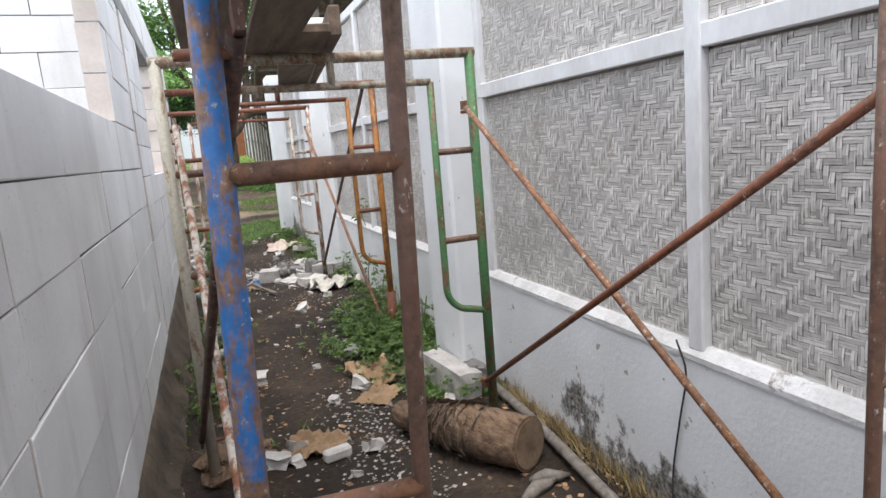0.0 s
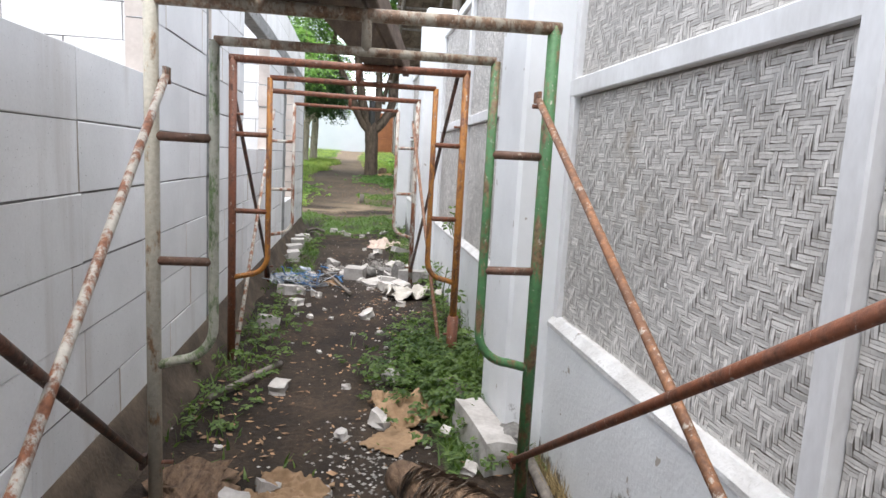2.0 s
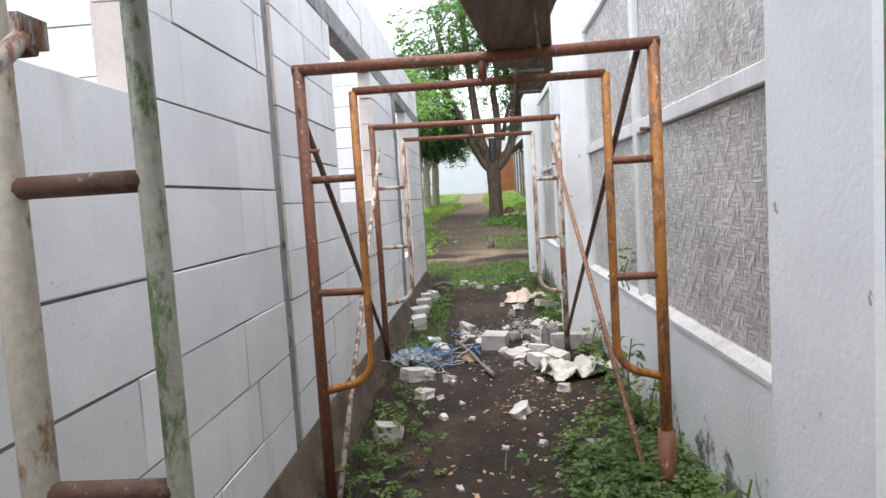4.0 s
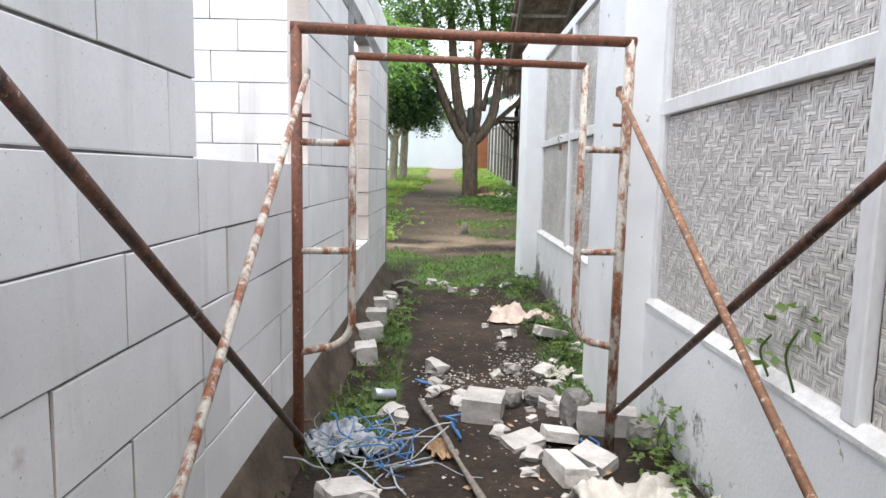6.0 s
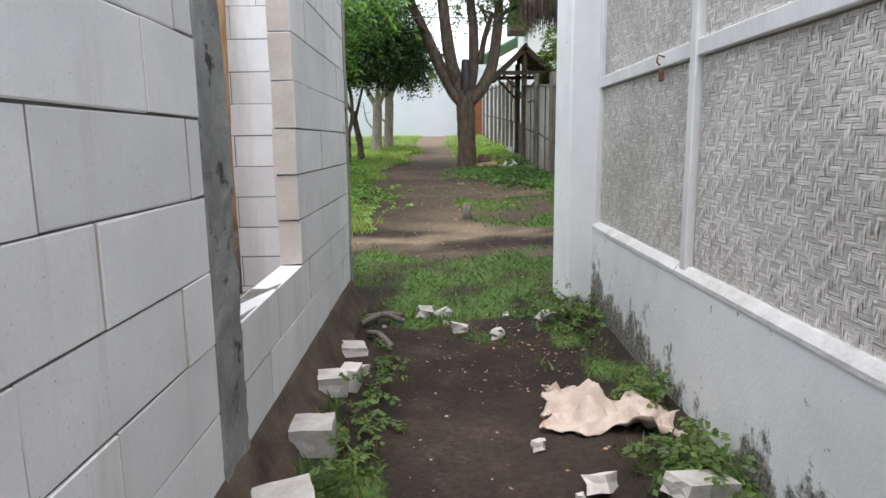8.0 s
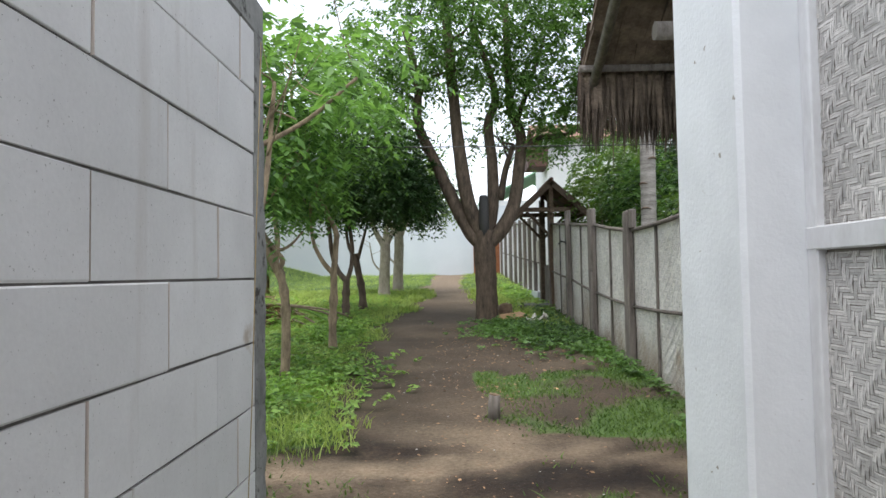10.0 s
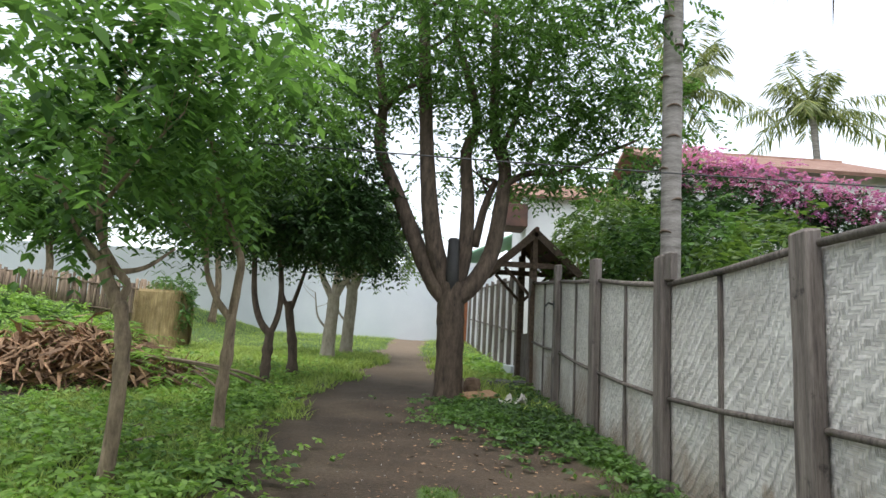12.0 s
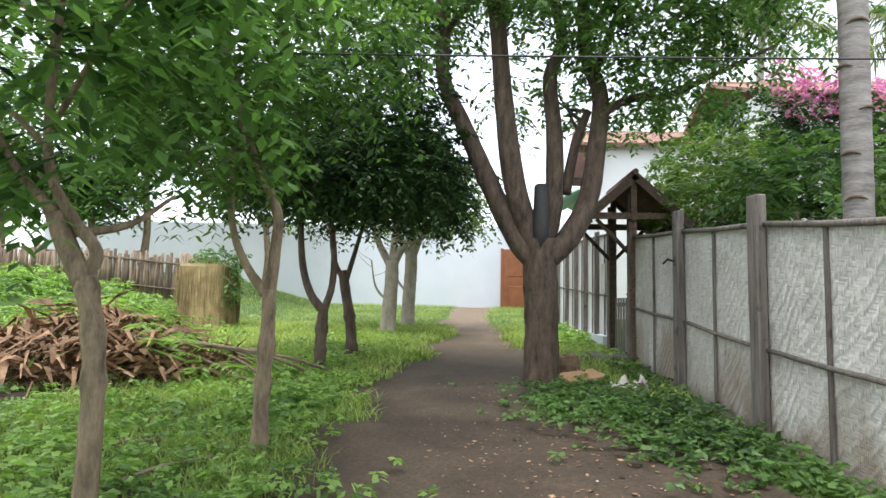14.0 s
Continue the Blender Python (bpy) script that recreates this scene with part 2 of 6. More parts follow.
M_FARWALL = grained("white_plaster", (0.57, 0.605, 0.64), (0.66, 0.69, 0.72), 0.6, 20, 0.85, 0.1)
M_OLDTILE = grained("blackened_tile", (0.06, 0.035, 0.028), (0.17, 0.085, 0.06), 3, 40, 0.85, 0.5, vary=0.2)
M_TILE = grained("clay_tile", (0.20, 0.10, 0.07), (0.36, 0.22, 0.16), 3, 40, 0.85, 0.5, vary=0.2)
M_DOOR = grained("brown_door", (0.20, 0.065, 0.025), (0.30, 0.11, 0.04), 3, 40, 0.5, 0.2)
M_GREENROOF = grained("green_sheet_roof", (0.22, 0.42, 0.27), (0.34, 0.55, 0.38), 1, 20, 0.5, 0.1)
M_RUBBLE = grained("broken_block", (0.38, 0.35, 0.32), (0.64, 0.61, 0.575), 9, 60, 0.95, 0.7, 0.008, vary=0.2)
M_GRAVEL = grained("gravel_chips", (0.20, 0.18, 0.16), (0.60, 0.57, 0.53), 9, 60, 0.95, 0.5, vary=0.5, island=True)
M_STONE = grained("grey_stone", (0.11, 0.105, 0.098), (0.28, 0.265, 0.245), 9, 60, 0.9, 0.6, 0.006)
M_SACK = grained("woven_sack", (0.42, 0.32, 0.26), (0.66, 0.56, 0.48), 5, 120, 0.7, 0.4, 0.003, stain=((0.55, 0.20, 0.15), 0.62, 7))
M_SACKWHITE = grained("white_sack", (0.40, 0.37, 0.32), (0.66, 0.625, 0.565), 5, 120, 0.7, 0.4, 0.003)
M_CARD = grained("torn_cardboard", (0.20, 0.12, 0.065), (0.42, 0.28, 0.16), 5, 60, 0.85, 0.4)
M_STRAPBLUE = grained("blue_strapping", (0.02, 0.09, 0.26), (0.06, 0.22, 0.46), 8, 50, 0.4, 0.1)
M_PLASTIC = grained("clear_plastic", (0.16, 0.175, 0.19), (0.50, 0.53, 0.56), 9, 50, 0.25, 0.4)
M_LOG = grained("palm_log", (0.07, 0.04, 0.024), (0.30, 0.195, 0.12), 12, 70, 0.95, 1.0, 0.02, stretch=(4, 1, 4))
M_LOGEND = grained("log_end", (0.12, 0.075, 0.045), (0.27, 0.185, 0.12), 12, 90, 0.95, 0.6)
M_HUSK = grained("dry_fronds", (0.11, 0.058, 0.03), (0.58, 0.36, 0.205), 5, 40, 0.9, 0.5, vary=0.5, island=True)
M_BAMBOO = grained("dry_bamboo", (0.17, 0.12, 0.08), (0.38, 0.29, 0.20), 4, 30, 0.7, 0.3, vary=0.35, island=True, stretch=(3, 3, 0.5))
M_STRAW = grained("straw", (0.26, 0.18, 0.075), (0.52, 0.40, 0.20), 4, 60, 0.9, 0.5, vary=0.4, island=True)
M_WIRE = grained("black_wire", (0.02, 0.02, 0.02), (0.05, 0.05, 0.05), 5, 50, 0.5)
M_CAN = grained("drink_can", (0.45, 0.50, 0.60), (0.72, 0.74, 0.78), 12, 60, 0.3, 0.2, metal=0.6)
M_HOUSE = grained("house_plaster", (0.70, 0.70, 0.68), (0.80, 0.80, 0.78), 1, 30, 0.85, 0.1)
M_DARK = grained("dark_opening", (0.02, 0.02, 0.02), (0.05, 0.045, 0.04), 2, 20, 0.6)


# ---- mesh helpers ----
def box(bm, c, s, rot=(0, 0, 0), bevel=0.0):
    m = Matrix.Translation(c) @ Euler([radians(a) for a in rot]).to_matrix().to_4x4() @ Matrix.Diagonal((*s, 1))
    r = bmesh.ops.create_cube(bm, size=1, matrix=m)
    if bevel:
        es = list({e for v in r["verts"] for e in v.link_edges})
        bmesh.ops.bevel(bm, geom=es, offset=bevel, segments=1, affect="EDGES", clamp_overlap=True)
    return bm


def tube(bm, pts, rad, seg=10, caps=True):
    """A pipe along points; rad: one radius or one per point."""
    pts = [Vector(p) for p in pts]
    rad = [rad] * len(pts) if isinstance(rad, (int, float)) else rad
    rings, ref = [], None
    for i, p in enumerate(pts):
        d = (pts[min(i + 1, len(pts) - 1)] - pts[max(i - 1, 0)]).normalized()
        if ref is None:
            ref = d.orthogonal().normalized()
        ref = (ref - d * ref.dot(d)).normalized()
        side = d.cross(ref)
        rings.append([bm.verts.new(p + rad[i] * (ref * math.cos(a) + side * math.sin(a))) for a in (2 * math.pi * k / seg for k in range(seg))])
    for a, b in zip(rings, rings[1:]):
        for k in range(seg):
            f = bm.faces.new((a[k], a[(k + 1) % seg], b[(k + 1) % seg], b[k]))
            f.smooth = True
    if caps:
        bm.faces.new(rings[0][::-1])
        bm.faces.new(rings[-1])
    return bm


def curve_points(pts, n=6):
    """Smooth points through the given ones (Catmull-Rom)."""
    p = [Vector(q) for q in pts]
    p = [2 * p[0] - p[1], *p, 2 * p[-1] - p[-2]]
    out = []
    for i in range(1, len(p) - 2):
        for k in range(n):
            t = k / n
            out.append(0.5 * (2 * p[i] + (p[i + 1] - p[i - 1]) * t + (2 * p[i - 1] - 5 * p[i] + 4 * p[i + 1] - p[i + 2]) * t * t + (3 * p[i] - p[i - 1] - 3 * p[i + 1] + p[i + 2]) * t ** 3))
    return out + [p[-2]]


def mesh_of(name, bm, mat):
    me = bpy.data.meshes.new(name)
    bm.normal_update()
    bm.to_mesh(me)
    bm.free()
    me.materials.append(mat)
    return me


def part(name, bm, mat, parent=None, label=""):
    ob = new(name, mesh_of(name, bm, mat))
    if parent:
        ob.parent = parent
    return tagged(ob, label)


def raw(name, verts, faces, mat, parent=None, label="", smooth=False):
    me = bpy.data.meshes.new(name)
    me.from_pydata([tuple(v) for v in verts], [], [tuple(f) for f in faces])
    me.materials.append(mat)
    if smooth:
        me.shade_smooth()
    ob = new(name, me)
    if parent:
        ob.parent = parent
    return tagged(ob, label)


def thing(name, label, category, group="", at=(0, 0, 0), kind=""):
    ob = tagged(new(name), label, category, group, kind)
    ob.empty_display_size = 0.1
    ob.location = at
    return ob


def rng(seed):
    return random.Random(seed)


# ---- ground ----
def path_x(y):
    """The middle of the trodden path."""
    return 0.45 + 0.22 * math.sin(y * 0.35 + 0.4) * min(1, max(0, (y - 9) / 4)) - 0.012 * max(0, y - 14)


def ground_z(x, y):
    up = 0.055 * max(0.0, y - 10.5) if y < 36 else 1.4025
    if y > 10.5:
        up -= 0.03 * math.exp(-(y - 10.5))
        up += 0.03 * math.exp(-(y - 10.5)) * min(1, (y - 10.5))
    bank = max(0.0, min(1.0, (-x - 5.2) / 4.0)) * max(0.0, min(1.0, (y - 20) / 6.0))
    n = noise.noise(Vector((x * 0.9, y * 0.9, 0.0))) * 0.03 + noise.noise(Vector((x * 4, y * 4, 3.0))) * 0.012
    trod = math.exp(-((x - path_x(y)) / 0.6) ** 2) * 0.03
    return up + bank * 1.05 + n - trod


def grass_amount(x, y):
    """1 where grass grows, 0 on bare earth."""
    n = noise.noise(Vector((x * 0.8, y * 0.8, 7.0))) * 0.5 + noise.noise(Vector((x * 2.6, y * 2.6, 1.0))) * 0.35
    if y > 9:
        x, y = x + 0.3 * noise.noise(Vector((x * 0.9, y * 0.9, 21.0))), y + 0.6 * noise.noise(Vector((x * 0.9, y * 0.9, 11.0))) + 0.2 * noise.noise(Vector((x * 3, y * 3, 15.0)))
    d = abs(x - path_x(y))
    if y > 13.4:
        n = n * 1.5 - 0.06
    elif y > 8.6:
        n = n * 1.9 - 0.04
    if y < 8.6:
        a = (0.85 if x > 0.95 else -0.15) if 2.85 < y < 4.6 else -0.55
        if x < 0.12 and 2.7 < y:
            a = 0.0 if y < 6.2 else 0.25
        if x > 0.95 and y > 6.8:
            a = 0.45
        if x < -0.4 or x > 1.5:
            a = 0.3
    elif y < 10.2:
        a = -0.35 + 0.55 * (d > 0.5)
    elif y < 10.9:
        a = 0.15 + 0.3 * (d > 0.5)
    elif y < 12.25:
        a = 0.27
    elif y < 13.4:
        a = -0.2 + (0.3 if x > 1.5 else 0)
    else:
        half = 0.82 if y < 20 else 0.82 - 0.06 * min(5, y - 20)
        if x < path_x(y):
            half += 0.5 * max(0.0, min(1.0, (y - 13.8) / 2.5, (26.0 - y) / 5.0))
        a = min(0.62, (d - half) * 2.2)
        if x > 0.55 and y < 15.6:
            a = 0.42
        if 1.15 < x < 1.9 and 15.5 < y < 18.2:
            a -= 0.7
        if y > 23 and d > half:
            a += 0.25
        if x < -2.8 and 20 < y < 23:
            a -= 1.2 * math.exp(-((x + 3.2) / 1.3) ** 2)
    return max(0.0, min(1.0, a + n + 0.1))


def grid_lines(lo, hi, fine_lo, fine_hi, step):
    mid = list(np.arange(fine_lo, fine_hi + 1e-6, step))
    a, g = [], step
    v = fine_lo
    while v > lo:
        g *= 1.35
        v -= g
        a.append(max(v, lo))
    b, g = [], step
    v = fine_hi
    while v < hi:
        g *= 1.35
        v += g
        b.append(min(v, hi))
    return [float(q) for q in (*a[::-1], *mid, *b)]


GX, GY = grid_lines(-250, 250, -7.0, 3.4, 0.1), grid_lines(-200, 400, -1.2, 26.0, 0.1)
gv = [(x, y, ground_z(x, y)) for y in GY for x in GX]
nx = len(GX)
gf = [(j * nx + i, j * nx + i + 1, (j + 1) * nx + i + 1, (j + 1) * nx + i) for j in range(len(GY) - 1) for i in range(nx - 1)]


def ground_material():
    m, n, l, b = material("earth_and_grass", 0.95)
    at = n.new("ShaderNodeAttribute")
    at.attribute_name = "grass"
    big, fine, pebble = noise_node(n, l, 1.6, 6, 0.65, "World"), noise_node(n, l, 35, 5, 0.7, "World"), noise_node(n, l, 120, 3, 0.6, "World")
    dirt = ramp(n, l, big.outputs[0], [(0.3, (0.013, 0.007, 0.0037)), (0.5, (0.023, 0.0138, 0.0078)), (0.62, (0.041, 0.026, 0.016)), (0.8, (0.088, 0.061, 0.040))]).outputs[0]
    dirt = mix(n, l, 1.0, dirt, ramp(n, l, fine.outputs[0], [(0.3, (0.4, 0.4, 0.4)), (0.7, (1.5, 1.5, 1.5))]).outputs[0], "MULTIPLY")
    mid = noise_node(n, l, 6.5, 5, 0.65, "World", (1, 0.7, 1))
    dirt = mix(n, l, 1.0, dirt, ramp(n, l, mid.outputs[0], [(0.32, (0.55, 0.55, 0.55)), (0.68, (1.5, 1.5, 1.48))]).outputs[0], "MULTIPLY")
    # This attribute mixes a paler brown into the earth.
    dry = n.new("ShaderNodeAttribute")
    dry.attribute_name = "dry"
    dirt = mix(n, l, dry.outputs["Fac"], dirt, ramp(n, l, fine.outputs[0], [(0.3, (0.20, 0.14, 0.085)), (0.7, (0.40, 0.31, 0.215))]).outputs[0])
    chips = ramp(n, l, pebble.outputs[0], [(0.70, (0, 0, 0)), (0.72, (1, 1, 1))])
    dirt = mix(n, l, chips.outputs[0], dirt, (0.27, 0.23, 0.18))
    grass = ramp(n, l, fine.outputs[0], [(0.3, (0.03, 0.06, 0.014)), (0.7, (0.11, 0.19, 0.04))]).outputs[0]
    add = n.new("ShaderNodeMath")
    add.operation = "MULTIPLY_ADD"
    l.new(fine.outputs[0], add.inputs[0])
    add.inputs[1].default_value = 0.5
    l.new(at.outputs["Fac"], add.inputs[2])
    f = ramp(n, l, add.outputs[0], [(0.55, (0, 0, 0)), (0.85, (1, 1, 1))])
    l.new(mix(n, l, f.outputs[0], dirt, grass), b.inputs["Base Color"])
    bump(n, l, b, fine.outputs[0], 0.8, 0.02)
    return m


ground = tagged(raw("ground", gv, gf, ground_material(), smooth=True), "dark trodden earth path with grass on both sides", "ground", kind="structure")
ga = ground.data.attributes.new("grass", "FLOAT", "POINT")
ga.data.foreach_set("value", [grass_amount(x, y) for x, y, _ in gv])
# Share of pale earth: a band near y 12.95, noise, more past 13.4 and 19.
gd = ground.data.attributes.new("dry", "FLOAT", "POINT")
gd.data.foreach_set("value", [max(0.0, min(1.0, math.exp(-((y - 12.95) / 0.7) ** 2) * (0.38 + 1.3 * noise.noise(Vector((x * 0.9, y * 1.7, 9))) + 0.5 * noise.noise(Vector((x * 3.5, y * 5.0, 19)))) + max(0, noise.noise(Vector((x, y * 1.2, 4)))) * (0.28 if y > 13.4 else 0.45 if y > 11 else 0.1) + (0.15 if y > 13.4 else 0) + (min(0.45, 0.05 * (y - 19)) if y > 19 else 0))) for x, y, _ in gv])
# ---- block house on the west side ----
FACE = -0.29
COURSE0, COURSE, LENGTH, THICK = 0.18, 0.2, 0.6, 0.1
BEAM0, BEAM1, TOP = 2.18, 2.30, 2.70


def solid(name, lo, hi, mat, parent=None, label="", bevel=0.0):
    c, s = [(a + b) / 2 for a, b in zip(lo, hi)], [b - a for a, b in zip(lo, hi)]
    return part(name, box(bmesh.new(), c, s, bevel=bevel), mat, parent, label)


SOUTH0, SOUTH = 0.13, 0.2206
def rough_column(lo, hi, amount):
    """A cast concrete post with wavy, pitted edges left by rough boards."""
    rows, V, F = 90, [], []
    ring = [(u, 0) for u in (0, 0.25, 0.5, 0.75)] + [(1, v) for v in (0, 0.2, 0.4, 0.6, 0.8)] + [(u, 1) for u in (1, 0.75, 0.5, 0.25)] + [(0, v) for v in (1, 0.75, 0.5, 0.25)]
    for j in range(rows + 1):
        z = lo[2] + (hi[2] - lo[2]) * j / rows
        for u, v in ring:
            x, y = lo[0] + (hi[0] - lo[0]) * u, lo[1] + (hi[1] - lo[1]) * v
            n = amount * (noise.noise(Vector((x * 8, y * 8, z * 5))) + 0.6 * noise.noise(Vector((x * 30, y * 30, z * 22))))
            V.append((x + n * (u * 2 - 1) * 0.6, y + n * (v * 2 - 1), z))
    m = len(ring)
    F = [(j * m + i, j * m + (i + 1) % m, (j + 1) * m + (i + 1) % m, (j + 1) * m + i) for j in range(rows) for i in range(m)] + [tuple(range(m))[::-1], tuple(range(rows * m, rows * m + m))]
    return raw("tie_column", V, F, M_CONCRETE, wall_west, "bare grey concrete tie column")


WEST = [(-2.6, 3.40, SOUTH0, 1.454), (3.40, 4.37, SOUTH0, BEAM0), (4.47, 5.53, COURSE0, BEAM0), (5.53, 6.88, COURSE0, 1.18), (6.88, 8.07, COURSE0, BEAM0),
        (8.28, 9.19, COURSE0, 0.58), (9.19, 10.70, COURSE0, BEAM0), (-2.6, 10.70, BEAM1, TOP)]
wall_west = thing("wall_west", "unfinished wall of white aerated concrete blocks with dark joints", "wall", kind="structure")
for y0, y1, z0, z1 in WEST:
    solid("mortar_core", (FACE - THICK + 0.004, y0 + 0.014, z0), (FACE - 0.006, y1 - 0.014, z1 - 0.004), M_MORTAR, wall_west)
for y0, y1 in ((4.37, 4.47), (8.07, 8.28), (10.70, 10.80)):
    rough_column((FACE - THICK - 0.004, y0, 0.05), (FACE - 0.012 if y1 < 5 else FACE + 0.004, y1, BEAM0), 0.006 if y1 < 5 else 0.012)
solid("ring_beam", (FACE - THICK - 0.004, -2.6, BEAM0), (FACE + 0.003, 10.80, BEAM1), M_CONCRETE, wall_west, "bare grey concrete ring beam", 0.006)
FOOT = [(-0.16, 0.185), (0.004, 0.18), (0.018, 0.15), (0.04, 0.095), (0.065, 0.06), (0.10, 0.02), (0.14, -0.06)]
fv, ff, nf = [], [], len(FOOT)
for j in range(268):
    y = -2.6 + 0.05 * j
    for i, (dx, z) in enumerate(FOOT):
        k = 0.0 if i < 2 else 1.0
        fv.append((FACE + dx * (1 + 0.25 * k * noise.noise(Vector((y * 1.3, i, 4)))) - 0.002, y, (ground_z(FACE + dx, y) if i > 3 else 0.0) + z + k * 0.05 * noise.noise(Vector((y * 3.1, i * 0.6, 2))) + k * 0.03 * noise.noise(Vector((y * 9, i * 2.0, 7)))))
ff = [(j * nf + i, j * nf + i + 1, (j + 1) * nf + i + 1, (j + 1) * nf + i) for j in range(267) for i in range(nf - 1)]
raw("footing", fv, ff, M_FOOTING, wall_west, "muddy concrete footing", smooth=True)
end_wall = thing("wall_north", "inner end wall of white aerated blocks", "wall", kind="structure")
solid("mortar_core", (-4.1, 10.664, 0.0), (FACE - THICK - 0.01, 10.756, TOP), M_MORTAR, end_wall)
partition_1 = thing("wall_partition_1", "inner partition of white aerated blocks", "wall", kind="structure")
solid("mortar_core", (-4.1, 4.354, 0.0), (FACE - THICK - 0.01, 4.446, TOP), M_MORTAR, partition_1)
partition_2 = thing("wall_partition_2", "inner partition of white aerated blocks", "wall", kind="structure")
solid("mortar_core", (-4.1, 8.114, 0.0), (FACE - THICK - 0.01, 8.206, TOP), M_MORTAR, partition_2)
tagged(solid("wall_far_west", (-4.2, -2.6, -0.1), (-4.1, 10.8, TOP), M_BLOCK), "plain white block wall closing the rooms", "wall", kind="structure")
tagged(solid("wall_south", (-4.2, -2.7, -0.1), (1.6, -2.6, TOP), M_BLOCK), "plain white wall closing the alley behind", "wall", kind="structure")
room_floor = tagged(solid("floor", (-4.1, -2.6, -0.05), (FACE - THICK - 0.02, 10.66, 0.115), M_FOOTING), "dark bare earth floor of the unfinished rooms", "floor", kind="structure")

# ---- woven bamboo wall on the east side ----
EAST = 1.33
wall_east = thing("wall_east", "white limewashed plinth wall with pilasters and woven bamboo panels", "wall", kind="structure")
part("plinth", box(bmesh.new(), (EAST + 0.06, 4.0, 0.17), (0.12, 13.2, 0.78)), M_LIME, wall_east, "white limewashed plinth with black mould")
bm = bmesh.new()
for a, b in zip(((EAST - 0.005, 0.545), (EAST - 0.005, 0.562), (EAST + 0.022, 0.590), (EAST + 0.14, 0.590), (EAST + 0.14, 0.53)), range(5)):
    bm.verts.new((a[0], -2.6, a[1]))
    bm.verts.new((a[0], 10.6, a[1]))
bm.verts.ensure_lookup_table()
for k in range(5):
    bm.faces.new((bm.verts[2 * k], bm.verts[2 * k + 1], bm.verts[(2 * k + 3) % 10], bm.verts[(2 * k + 2) % 10]))
bmesh.ops.recalc_face_normals(bm, faces=bm.faces)
part("sill", bm, M_SILL, wall_east, "sloping white sill")
for y0, y1, zt in ((-0.9, -0.4, 2.6), (3.0, 3.42, 2.6), (6.84, 7.40, 2.6), (10.5, 11.0, 2.49)):
    part("pilaster", box(bmesh.new(), (1.31, (y0 + y1) / 2, zt / 2 - 0.1), (0.29, y1 - y0, zt + 0.2), bevel=0.015), M_PILLAR, wall_east, "white limewashed pilaster")
BAYS = ((-2.6, -0.9, None), (-0.4, 3.0, 1.55), (3.42, 6.84, 5.33), (7.40, 10.5, 9.0))
for y0, y1, yp in BAYS:
    L, my = y1 - y0, (y0 + y1) / 2
    solid("backing_board", (EAST + 0.047, y0, 0.58), (EAST + 0.062, y1, 2.37), M_BACKING, wall_east, "dark back of the woven panel")
    solid("mid_rail", (EAST + 0.012, y0, 1.435), (EAST + 0.046, y1, 1.50), M_WOODWHITE, wall_east, "", 0.004)
    solid("top_rail", (EAST + 0.010, y0, 2.33), (EAST + 0.046, y1, 2.40), M_WOODWHITE, wall_east, "", 0.004)
    for yy in (y0 + 0.025, y1 - 0.025):
        solid("side_batten", (EAST + 0.015, yy - 0.025, 0.585), (EAST + 0.045, yy + 0.025, 2.33), M_WOODWHITE, wall_east, "", 0.004)
    if yp:
        solid("post", (EAST + 0.006, yp - 0.031, 0.575), (EAST + 0.0455, yp + 0.031, 2.36), M_WOODWHITE, wall_east, "", 0.005)


